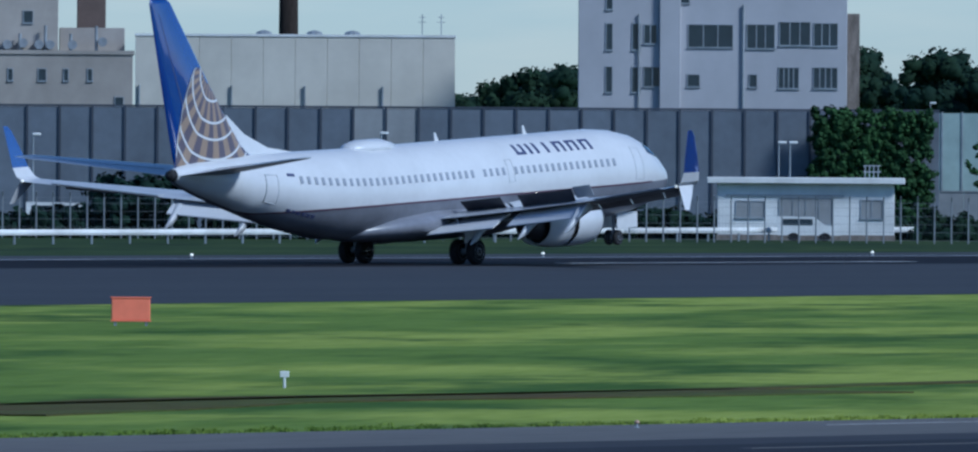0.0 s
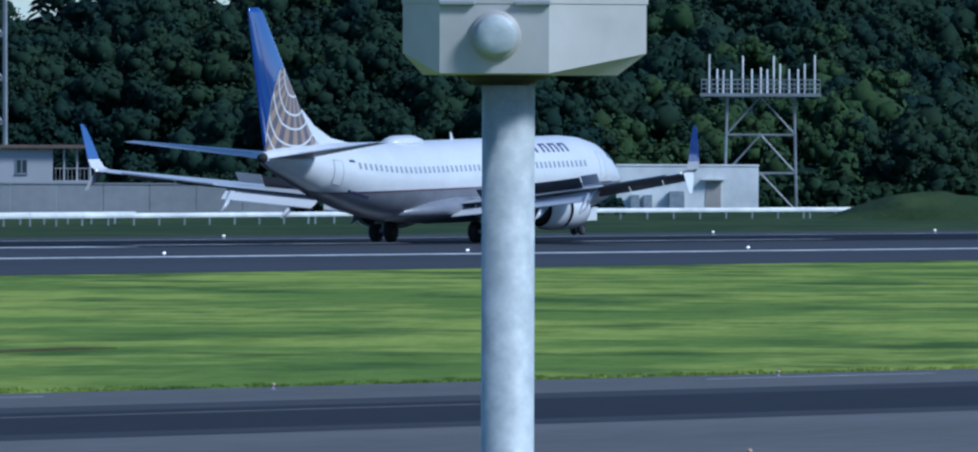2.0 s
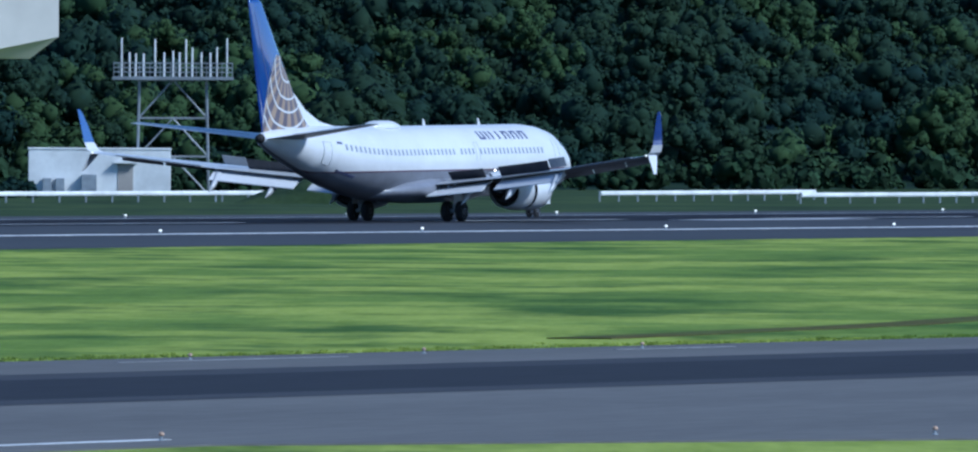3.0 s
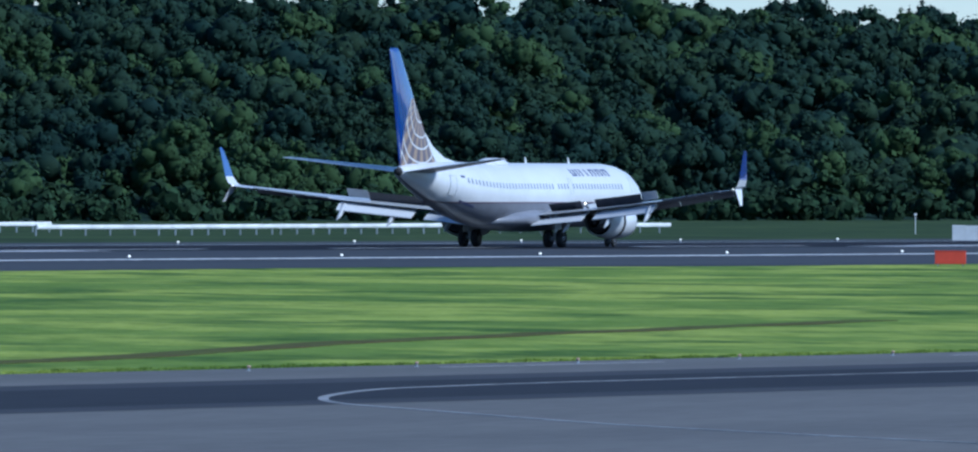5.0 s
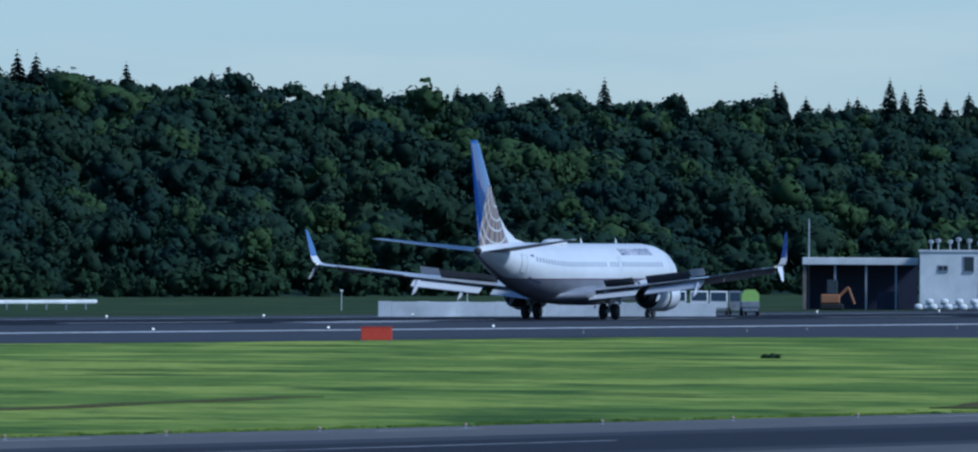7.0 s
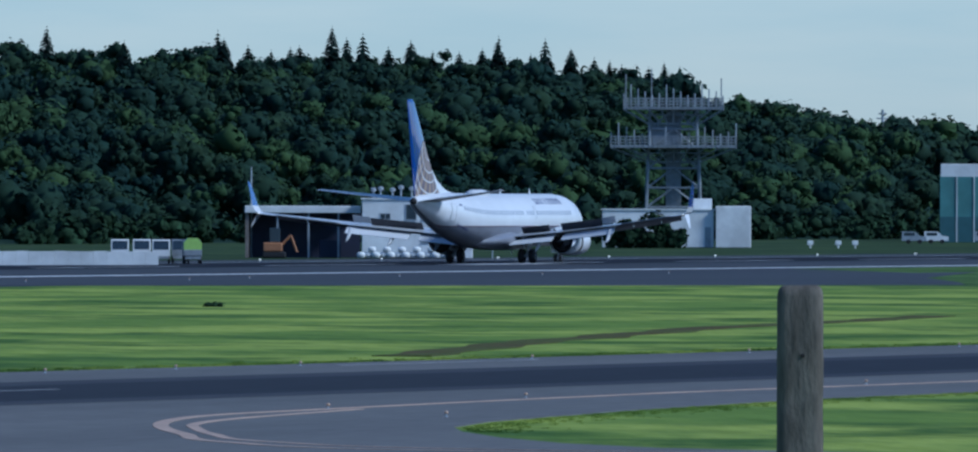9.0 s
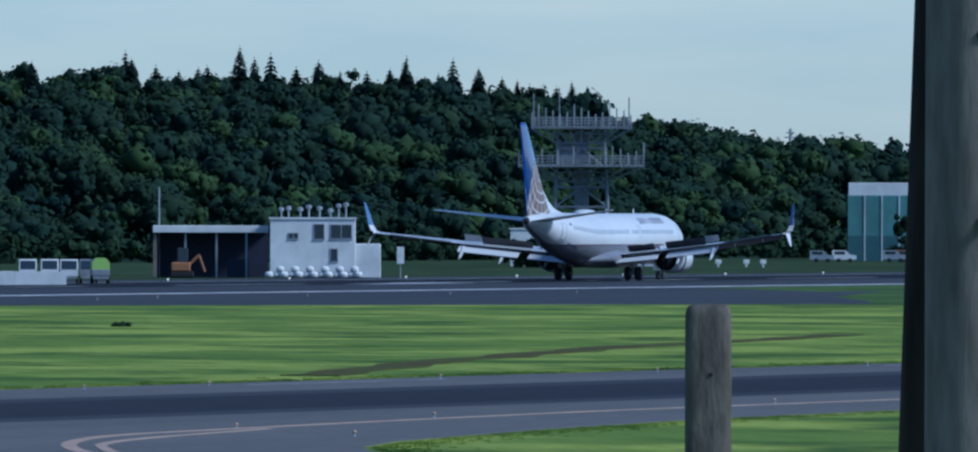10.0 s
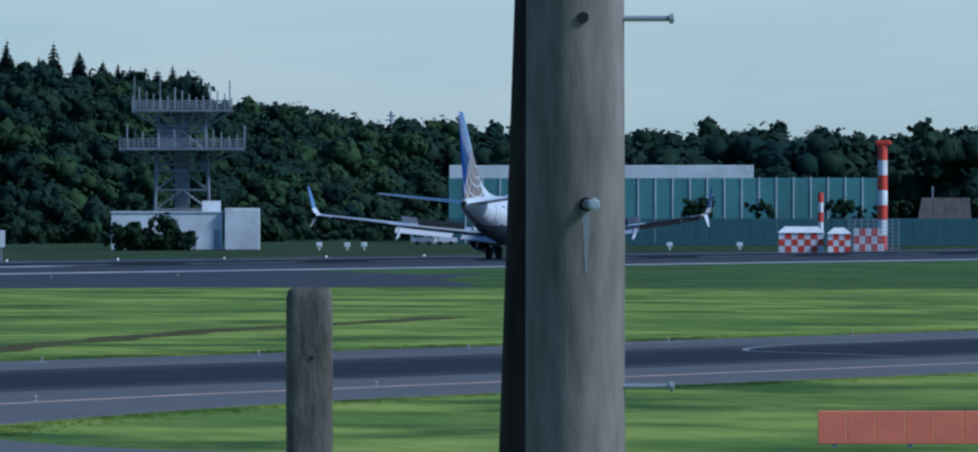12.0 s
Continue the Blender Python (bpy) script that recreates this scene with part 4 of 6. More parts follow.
def crown(r, h, lumps, cards, size):
    """A broad crown: boughs on a dome, each a cluster of small leafy lumps with a ragged skin of leaf cards."""
    vs, fs, n = [], [], 0
    boughs = max(1, lumps // 6)
    each = lumps // boughs
    for i in range(boughs):
        e = 1.0 - 1.2 * (i + .3) / boughs
        w = 2.4 * i + rng.uniform(-.5, .5)
        d = np.array([np.cos(w) * np.sqrt(max(0, 1 - e * e)), np.sin(w) * np.sqrt(max(0, 1 - e * e)), e])
        c0 = d * [r * .62, r * .62, h * .6] * rng.uniform(.8, 1.15)
        r0 = r * rng.uniform(.36, .52)
        if boughs == 1:
            c0, r0 = np.array([0, 0, h * .3]), r * .7
        for k in range(each):
            g = rng.normal(size=3) + d * .9
            g /= np.linalg.norm(g)
            c = c0 + g * r0 * rng.uniform(.45, .9) * [1, 1, .8]
            rr = r0 * rng.uniform(.42, .72) * (1.6 if each < 3 else 1)
            v = ICO1[0] * (1 + rng.normal(0, .2, (len(ICO1[0]), 1))) * rr * .76 + c
            vs.append(v); fs.append(ICO1[1] + n); n += len(v)
            q = rng.normal(size=(max(6, cards // lumps), 3)) + g * .7
            q /= np.linalg.norm(q, axis=1, keepdims=True)
            tilt = q + rng.normal(0, .3, q.shape)
            tilt /= np.linalg.norm(tilt, axis=1, keepdims=True)
            v, f = tufts(c + q * rr * rng.uniform(.74, 1.16, (len(q), 1)), tilt, size)
            vs.append(v); fs.append(f + n); n += len(v)
    v = np.concatenate(vs)
    if boughs > 1:
        v[:, 2] += h * 1.03 - v[:, 2].max()
    return v, np.concatenate(fs)


def spire(r, h, tiers, per):
    """A conifer crown: drooping boughs in tiers about a leader."""
    vs, fs, n = [], [], 0
    for t in range(tiers):
        u = t / (tiers - 1)
        rad, z = r * (1 - u) ** .66 + .1, h * (.1 + .9 * u)
        for k in range(max(4, int(per * (1 - u * .6)))):
            w = rng.uniform(0, 2 * np.pi)
            d = np.array([np.cos(w), np.sin(w), 0])
            s = np.array([-d[1], d[0], 0])
            L = rad * rng.uniform(.7, 1.15)
            v = np.array([[0, 0, z + .3], d * L * .55 + s * L * .36 + [0, 0, z - .12 * L], d * L + [0, 0, z - .45 * L], d * L * .55 - s * L * .36 + [0, 0, z - .05 * L]])
            vs.append(v); fs.append(np.array([[0, 1, 2], [0, 2, 3]]) + n); n += 4
    return np.concatenate(vs), np.concatenate(fs)


def tri_mesh(name, v, f, material, smooth=False):
    me = bpy.data.meshes.new(name)
    me.vertices.add(len(v))
    me.vertices.foreach_set("co", np.ascontiguousarray(v, dtype=np.float32).ravel())
    me.loops.add(len(f) * 3)
    me.loops.foreach_set("vertex_index", np.ascontiguousarray(f, dtype=np.int32).ravel())
    me.polygons.add(len(f))
    me.polygons.foreach_set("loop_start", np.arange(len(f), dtype=np.int32) * 3)
    me.polygons.foreach_set("loop_total", np.full(len(f), 3, dtype=np.int32))
    me.materials.append(material)
    me.polygons.foreach_set("use_smooth", np.ones(len(f), dtype=bool))
    me.update(calc_edges=True)
    return me


def scatter(name, templates, places, material, label, category):
    """One mesh of many plants; places: x, y, z, scale, turn."""
    vs, fs, n = [], [], 0
    for k, (x, y, z, s, a) in enumerate(places):
        v, f = templates[k % len(templates)]
        c, si = math.cos(a), math.sin(a)
        m = np.array([[c, si, 0], [-si, c, 0], [0, 0, 1]]) * s
        vs.append(v @ m + [x, y, z]); fs.append(f + n); n += len(v)
    return tagged(new(name, tri_mesh(name, np.concatenate(vs), np.concatenate(fs), material)), label, category, kind="stuff")


# height of the wood's skyline above eye level, in degrees by bearing
SKY_AZ = [57.0, 59.0, 59.5, 60.0, 60.7, 61.5, 63, 66, 67.5, 68.9, 70, 71.13, 71.97, 72.42, 72.64, 72.86, 73.08, 73.31, 73.6, 78]
SKY_EL = [.20, .33, .30, .38, .46, .60, .72, .72, .675, .63, .585, .548, .522, .500, .450, .395, .355, .305, .27, .2]
FRONT = 590.0
DEPTH = 96.0


def canopy(x, y):
    """Top of the trees at a place in the wood."""
    az = math.degrees(math.atan2(x, 680))
    rim = EYE + math.tan(radians(np.interp(az, SKY_AZ, SKY_EL))) * math.hypot(x, 680)
    u = min(max((y - FRONT) / DEPTH, 0), 1)
    return 6.0 + (rim - 6.0) * u ** .85


broad = [crown(4.6 * rng.uniform(.85, 1.15), 5.0 * rng.uniform(.85, 1.25), 26, 570, .27) for _ in range(12)]
fine = [crown(4.6 * rng.uniform(.85, 1.15), 4.8 * rng.uniform(.85, 1.25), 16, 250, .32) for _ in range(8)]
plain = [crown(5.0 * rng.uniform(.85, 1.15), 5.2 * rng.uniform(.85, 1.25), 14, 160, .42) for _ in range(8)]
distant = [crown(5.0 * rng.uniform(.85, 1.15), 5.2 * rng.uniform(.85, 1.25), 12, 72, .5) for _ in range(8)]
conif = [spire(2.9 * rng.uniform(.85, 1.2), 9.5 * rng.uniform(.9, 1.2), 20, 22) for _ in range(8)]
leafy, sunny, needle, leafy_far, sunny_far = [], [], [], [], []
ROWS = 13
for row in range(ROWS):
    d = DEPTH * (row / (ROWS - 1))
    step = 7.2
    for k in range(int(1380 / step)):
        x = 985 + k * step + rng.uniform(-3.4, 3.4)
        y = FRONT + d + rng.uniform(-5, 5)
        az = math.degrees(math.atan2(x, y))
        if math.hypot(x, y) < 1262 or az > 73.5:
            continue
        top = canopy(x, y)
        big = rng.choice([.6, .8, 1.0, 1.25, 1.5]) * rng.uniform(.92, 1.08)
        if row >= ROWS - 3:
            big = min(big, 1.0)
        far = math.hypot(x, y) > 1700
        dense = noise.noise(Vector((x * .035, y * .045, 1.7)))
        if 59.8 < az < 62.4 and row > 1 and rng.rand() < .88:
            hgt = rng.uniform(.7, 1.15)
            needle.append((x, y, top - 9.4 * hgt + rng.uniform(-2.2, .6), hgt, rng.uniform(0, 6.3)))
        else:
            pale = noise.noise(Vector((x * .03, y * .05, 9.3))) + rng.uniform(-.35, .35)
            kind = (sunny_far if far else sunny) if pale > .32 else (leafy_far if far else leafy)
            kind.append((x, y, top - 5.2 * big + ((rng.uniform(-2.2, 1.4) + 2.6 * dense) * (1 if az < 72.7 else .4) if row < ROWS - 3 else rng.uniform(-2.2, -.4)) - (1.5 if az > 72.6 else 0), big, rng.uniform(0, 6.3)))
# the shoulder of the wood that falls away behind the last tower, and dark trees behind the buildings
edge = []
for k in range(230):
    az = rng.uniform(57.4, 61.3)
    R = rng.uniform(1255, 1300)
    top = EYE + math.tan(radians(np.interp(az, [57.4, 57.7, 58, 59, 59.2, 59.45, 59.8, 60.3, 61.3], [.22, .25, .30, .375, .42, .33, .43, .45, .56]))) * R
    big = rng.uniform(.6, 1.0)
    drop = rng.uniform(0, 1.5) if k % 2 else rng.uniform(3, 9)
    edge.append((R * math.sin(radians(az)), R * math.cos(radians(az)), top - 5.4 * big - drop, big, rng.uniform(0, 6.3)))
for k in range(330):
    az = rng.uniform(60.6, 63.4)
    u = rng.rand()
    R = 1268 + 62 * u
    top = EYE + math.tan(radians(np.interp(az, SKY_AZ, SKY_EL))) * R
    big = rng.uniform(.7, 1.05)
    edge.append((R * math.sin(radians(az)), R * math.cos(radians(az)), max(.5, top - 5.2 * big - rng.uniform(0, 2) - (1 - u) * 13), big, rng.uniform(0, 6.3)))
# conifers that stand above the skyline
az = 63.0
while az < 72.6:
    az += (.3 if az < 70.9 else .075) * rng.uniform(.4, 1.6) * (.5 if rng.rand() < .3 else 1)
    y = FRONT + DEPTH - 3 + rng.uniform(-5, 5)
    x = y * math.tan(radians(az))
    hgt = rng.uniform(.65, 1.0)
    needle.append((x, y, canopy(x, y) + (rng.uniform(-.4, 1.1) if az < 70.9 else rng.uniform(-.3, 2.0)) - 9.8 * hgt, hgt, rng.uniform(0, 6.3)))
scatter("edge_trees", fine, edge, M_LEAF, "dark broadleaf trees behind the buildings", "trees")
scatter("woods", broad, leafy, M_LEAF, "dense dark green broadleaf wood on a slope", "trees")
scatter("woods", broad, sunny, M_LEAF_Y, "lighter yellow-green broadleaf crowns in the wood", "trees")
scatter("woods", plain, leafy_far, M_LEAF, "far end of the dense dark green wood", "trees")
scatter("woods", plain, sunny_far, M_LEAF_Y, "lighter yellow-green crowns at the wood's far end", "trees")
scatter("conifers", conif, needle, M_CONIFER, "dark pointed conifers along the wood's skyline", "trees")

# slope under the wood, an uneven leaf-coloured sheet added to fill black gaps and sky holes
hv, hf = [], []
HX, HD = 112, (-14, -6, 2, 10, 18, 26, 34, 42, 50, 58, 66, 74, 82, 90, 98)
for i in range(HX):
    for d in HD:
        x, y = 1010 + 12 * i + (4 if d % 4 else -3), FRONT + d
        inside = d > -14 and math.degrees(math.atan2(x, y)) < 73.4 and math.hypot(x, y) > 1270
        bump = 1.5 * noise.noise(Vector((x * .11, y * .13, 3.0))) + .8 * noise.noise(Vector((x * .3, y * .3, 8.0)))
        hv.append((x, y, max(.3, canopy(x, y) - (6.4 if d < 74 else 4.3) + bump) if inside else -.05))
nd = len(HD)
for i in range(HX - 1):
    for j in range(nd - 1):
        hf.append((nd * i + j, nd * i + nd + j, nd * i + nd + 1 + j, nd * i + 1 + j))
structure("hill", (hv, hf), M_LEAF, "slope under the wood, raised as dark leafy fill between the crowns", "hill", smooth=True)

# undergrowth along the foot of the wood and rough grass beyond the runway
bushes = [crown(1.4 * rng.uniform(.7, 1.3), 1.4 * rng.uniform(.8, 1.3), 4, 44, .34) for _ in range(8)]
low = []
for k in range(900):
    x = 1000 + rng.uniform(0, 1080)
    if x < 1120:
        continue
    low.append((x, FRONT - 14 + rng.uniform(-6, 9), rng.uniform(-.3, .5), rng.uniform(.8, 2.0), rng.uniform(0, 6.3)))
scatter("undergrowth", bushes, low, M_SHRUB, "rough green shrubs at the foot of the wood", "shrubs")

# distant wooded ridge at the end of the airfield
ridge = []
for k in range(560):
    az = 73.0 + rng.uniform(0, 4.2)
    R = 2450 + rng.uniform(0, 260)
    el = np.interp(az, [73, 73.5, 74.0, 74.2, 74.5, 74.85, 75.1, 75.4, 75.8, 77.5], [.24, .26, .25, .26, .24, .255, .225, .235, .21, .2])
    u = (R - 2450) / 260
    top = EYE + math.tan(radians(el)) * R - (1 - u) * 5 + 1.6 * noise.noise(Vector((az * 3, 0, 0)))
    s = rng.uniform(.8, 1.7)
    ridge.append((R * math.sin(radians(az)), R * math.cos(radians(az)), top - 5.0 * s, s, rng.uniform(0, 6.3)))
for k in range(150):
    az = 73.0 + 4.2 * rng.rand()
    R = 2400 + rng.uniform(-20, 30)
    ridge.append((R * math.sin(radians(az)), R * math.cos(radians(az)), rng.uniform(0, 6), rng.uniform(1.2, 2), rng.uniform(0, 6.3)))
rv, rf = [], []
for i in range(44):
    az = 72.9 + .1 * i
    for R, drop in ((2380, 99), (2440, 7.5), (2560, 4.5), (2720, 3.5), (2800, 99)):
        top = EYE + math.tan(radians(float(np.interp(az, [73, 73.5, 74.0, 74.2, 74.5, 74.85, 75.1, 75.4, 75.8, 77.5], [.24, .26, .25, .26, .24, .255, .225, .235, .21, .2])))) * R
        rv.append((R * math.sin(radians(az)), R * math.cos(radians(az)), -.05 if drop > 90 else top - drop))
rf = [(5 * i + j, 5 * i + 5 + j, 5 * i + 6 + j, 5 * i + 1 + j) for i in range(43) for j in range(4)]
structure("far_hill", (rv, rf), M_LEAF, "distant ridge under its dark trees", "hill", smooth=True)
scatter("far_woods", distant, ridge, M_LEAF, "distant dark wooded ridge", "trees")


def motions():
    xs = [(0, 587.75), (.5, 625.27), (1, 662.18), (1.5, 698.36), (2, 733.4), (2.5, 767.8), (2.7, 781.3), (4.3, 885.67), (4.5, 898.25), (5, 929.2), (5.5, 959.5), (6, 989.2), (6.5, 1017.8), (7, 1045.9),
          (7.5, 1073.5), (7.7, 1084.3), (9.3, 1168.2), (9.5, 1178.4), (10, 1203.2), (10.5, 1227.3), (11, 1250.7), (11.5, 1273.4), (12, 1295.5)]
    tilt = {0: 2.7, .5: 2.2, 1: 1.7, 1.5: 1.35, 2: 1.1, 2.5: .85, 2.7: .7}
    walk(plane, [(t, pose(x, 375.4, CROWN + .012, 0, -tilt.get(t, 0), 0)) for t, x in xs])
    # the wheels roll, in steps of a little under a quarter turn
    for ob, r in WHEELS:
        x0, y0, z0 = ob.location
        rows = []
        tt = [i / 15 for i in range(181)]
        for t in tt:
            rows.append((t, pose(x0, y0, z0, 0, (83 * t * 15) % 360, 0)))
        walk(ob, rows)


# ---- buildings to the west, facing the camera ----
def plain_house(name, label, category, az, dist, w, d, h, wall_mat, roof_mat, overhang=.25, roof_h=.25):
    """A flat-roofed block: walls with a plinth, a roof slab with an edge, at a bearing from the camera; returns it."""
    t = thing(name, label, category, facing(az, dist))
    part("wall", box(-w / 2, w / 2, 0, d, -.05, h, .03), wall_mat, t)
    part("plinth", box(-w / 2 - .04, w / 2 + .04, -.04, d + .04, -.05, .3), M_CONC, t)
    part("roof", box(-w / 2 - overhang, w / 2 + overhang, -overhang, d + overhang, h, h + roof_h, .03), roof_mat, t, "flat roof with an edge board")
    return t


# warehouse
t = thing("warehouse", "large cream metal-clad warehouse behind the barrier", "building", facing(57.013, 1010))
for k in range(10):
    part("cladding_panel", box(-10.06 + 2.012 * k, -10.06 + 2.012 * (k + 1) - .015, 0, 14, 0, 12.1, .015), M_CREAM, t)
part("roof_edge", box(-10.1, 10.1, -.06, 14.1, 12.1, 12.25), M_PLASTER, t)
for x in (-9.8, -4.0, 0.6, 5.5):
    part("downpipe", rod((x, -.12, 7.2), (x, -.12, 9.0), .07), M_STEEL, t)
for x in (8.0, 9.2):
    part("aerial", join(rod((x, 4, 12.2), (x, 4, 13.6), .03), rod((x - .25, 4, 13.1), (x + .25, 4, 13.1), .02), rod((x - .2, 4, 13.4), (x + .2, 4, 13.4), .02)), M_STEEL, t)
for x in (-2.0, 1.2, 3.6):
    part("roof_vent", lathe([(0, .5), (.2, .5), (.3, .3), (.35, .05)], "z", 10), M_STEEL, t, at=pose(x, 6, 12.2))

# factory of beige render in stepped blocks
t = thing("factory", "beige rendered factory with stepped roofs, pipes and small windows", "building", facing(55.974, 1010))
part("wall", box(-8.1, 8.1, 0, 16, 0, 11.0, .03), M_BEIGE, t)
part("parapet", box(-8.2, 8.2, -.1, 16, 10.9, 11.15), M_BEIGE, t)
part("upper_block", box(-8.1, 3.4, 2, 12, 11.1, 14.4, .03), M_BEIGE, t)
part("upper_block", box(3.5, 7.6, 3, 12, 11.1, 12.6, .03), M_BEIGE, t)
part("roof_hut", box(4.6, 6.4, 3, 8, 12.6, 14.6, .03), M_ROOF, t)
for x, z, w, h in ((2.4, 9.25, .45, .7), (3.9, 9.25, .25, .7), (5.4, 9.25, .25, .7), (7.25, 7.7, .5, .5), (0.4, 9.25, .25, .7), (1.5, 12.9, .55, .7)):
    window_part(t, x, z, w, h, 0 if z < 11 else 2, 1)
for x, z in ((0.2, 11.5), (1.2, 11.6), (2.2, 11.5), (2.9, 11.5), (4.3, 11.5), (6.2, 11.7)):
    part("duct", lathe([(-.5, .3), (.3, .3), (.34, .2), (.4, .02)], "y", 12), M_STEEL, t, "round grey vent", at=pose(x, 1.8, z))
for k in range(4):
    part("pipe", rod((1 + 1.6 * k, 1.6, 11.1), (1 + 1.6 * k, 1.6, 12.2 + .5 * (k % 2)), .1), M_STEEL, t)
t = thing("chimney", "tall brown ribbed factory chimney", "chimney", facing(56.988, 1060))
part("shaft", lathe([(0, .75), (10, .66), (20, .58)], "z", 18), M_CONC_D, t, smooth=True)
part("band", lathe([(16.4, .68), (16.6, .68)], "z", 18), M_CONC_D, t)

# office block
t = thing("office_block", "white rendered office block with dark windows on several floors", "building", facing(58.502, 1000))
part("wall", box(-8.37, 8.37, 0, 14, 0, 16.6, .04), M_OFFICE, t)
part("pilaster", box(-3.3, -2.0, -.35, .1, 0, 16.6, .03), M_OFFICE, t)
part("roof", box(-8.5, 8.5, -.12, 14.1, 16.6, 16.9), M_OFFICE, t)
part("stair_tower", box(8.38, 9.15, 1, 8, 0, 13.7, .03), M_CONC, t)
part("downpipe", rod((1.9, -.12, 7), (1.9, -.12, 14.2), .07), M_STEEL, t)
part("downpipe", rod((-4.6, -.12, 7), (-4.6, -.12, 13.6), .06), M_STEEL, t)
K = 1000 / 25743.0
for x0, x1, y0, y1, n in ((974, 983, 36, 77, 1), (974, 983, 105, 145, 1), (1016, 1028, 36, 77, 1), (1016, 1028, 106, 145, 1), (1035, 1054, 38, 67, 2), (1035, 1061, 106, 136, 2), (1106, 1176, 38, 73, 3),
                           (1105, 1123, 118, 136, 1), (1200, 1243, 38, 75, 3), (1204, 1215, 118, 137, 1), (1252, 1300, 34, 70, 3), (1307, 1344, 36, 71, 3), (1251, 1282, 107, 139, 4), (1307, 1344, 107, 139, 4), (974, 983, -12, 12, 1), (1064, 1106, -25, 2, 2)):
    cx = ((x0 + x1) / 2 - 1144.5) * K
    drop = 0.0066 * (cx / K)
    z1 = 7.68 + (173 - y0 + drop) * K
    z0 = 7.68 + (173 - y1 + drop) * K
    window_part(t, cx, z0, (x1 - x0) * K, z1 - z0, 0, n)

# annex and white van yard before the barrier
t = plain_house("gate_house", "low white flat-roofed gate house with wide glazing behind the fence", "building", 58.838, 925, 10.2, 6, 3.25, M_PLASTER, M_PLASTER, .6, .35)
for x, w, z, h, n in ((-3.2, 1.6, 1.3, .9, 2), (0.0, 3.0, .9, 1.5, 4), (3.8, 1.2, 1.3, 1.0, 2)):
    window_part(t, x, z, w, h, 0, n, glass=M_PANEL_L, look_of="window with a pale blind")
part("shutter_rail", box(-4.6, 2.2, -.08, .02, 2.5, 2.62), M_STEEL, t)
part("roof_rack", join(*[rod((3.4 + .25 * k, 2, 3.6), (3.4 + .25 * k, 2, 4.3), .03) for k in range(4)], rod((3.3, 2, 4.3), (4.3, 2, 4.3), .03), rod((3.3, 2, 3.95), (4.3, 2, 3.95), .03)), M_STEEL, t)


def parked_van(az, dist, body, label, length=4.6):
    v = thing("parked_van", label, "van", facing(az, dist))
    side = [(-length / 2, .45), (length / 2, .45), (length / 2, 1.1), (length / 2 - .9, 1.25), (length / 2 - 1.5, 1.9), (-length / 2, 1.95)]
    part("body", loft([[(x, y, z) for x, z in side] for y in (0, 1.7)]), body, v)
    part("window", box(-length / 2 + .3, length / 2 - 1.6, -.012, .05, 1.25, 1.75), M_GLASS, v)
    for x in (-length / 2 + .9, length / 2 - .9):
        part("wheel", lathe([(-.02, .2), (-.02, .33), (.2, .33), (.2, .2)], "y", 16), M_TYRE, v, at=pose(x, 0, .33))
    return v


parked_van(58.85, 915, M_PLASTER, "white car parked behind the fence", 3.6).scale = (1, 1, .72)
parked_van(56.2, 915, M_PLASTER, "white van parked behind the fence")

# chain fence: posts, wires and mesh strands
fence = thing("wire_fence", "tall grey wire fence on steel posts", "fence", facing(57.9, 900))
post = mesh_of("post", *join(rod((0, 0, -.05), (0, 0, 2.3), .045), rod((0, 0, 2.3), (0, -.25, 2.6), .035)), M_STEEL_D)
for k in range(72):
    part("post", post, M_STEEL_D, fence, at=pose(-36 + .95 * k, 0, 0))
for z in (.15, .6, 1.05, 1.5, 1.95, 2.25):
    part("rail", rod((-36, 0, z), (32, 0, z), .008, n=5), M_STEEL_D, fence)
part("mesh", join(*[rod((-36 + .17 * k, .01, .1), (-36 + .17 * k, .01, 2.25), .004, n=3) for k in range(400)]), M_STEEL_D, fence, "wire netting")

# white guard rail beyond the runway, in lengths
def guard_rail(points, label, h=.78):
    t = thing("guard_rail", label, "guard rail", group="white guard rails")
    a = [Vector((*p, 0)) for p in points]
    for p, q in zip(a, a[1:]):
        L = (q - p).length
        m = Matrix.Translation(p) @ Matrix.Rotation(math.atan2(q.y - p.y, q.x - p.x), 4, "Z")
        part("beam", moved(join(box(0, L, -.05, .03, h - .33, h - .02, .02), box(0, L, -.09, -.05, h - .26, h - .1, .02)), m), M_PLASTER, t)
        for k in range(int(L / 4) + 1):
            part("post", moved(rod((4 * k, .08, -.05), (4 * k, .08, h), .06, n=6), m), M_STEEL, t)


guard_rail([(690, 470), (760, 474), (860, 484), (915, 490)], "long low white guard rail along the airfield's edge")
guard_rail([(872, 478), (925, 482), (955, 487)], "low white guard rail along the airfield's edge")
guard_rail([(985, 498), (1030, 497), (1065, 496)], "low white guard rail along the airfield's edge")
guard_rail([(1062, 482), (1090, 484), (1110, 486)], "low white guard rail along the airfield's edge")
guard_rail([(1055, 463), (1075, 462), (1105, 465), (1150, 469), (1192, 468)], "low white guard rail along the airfield's edge")

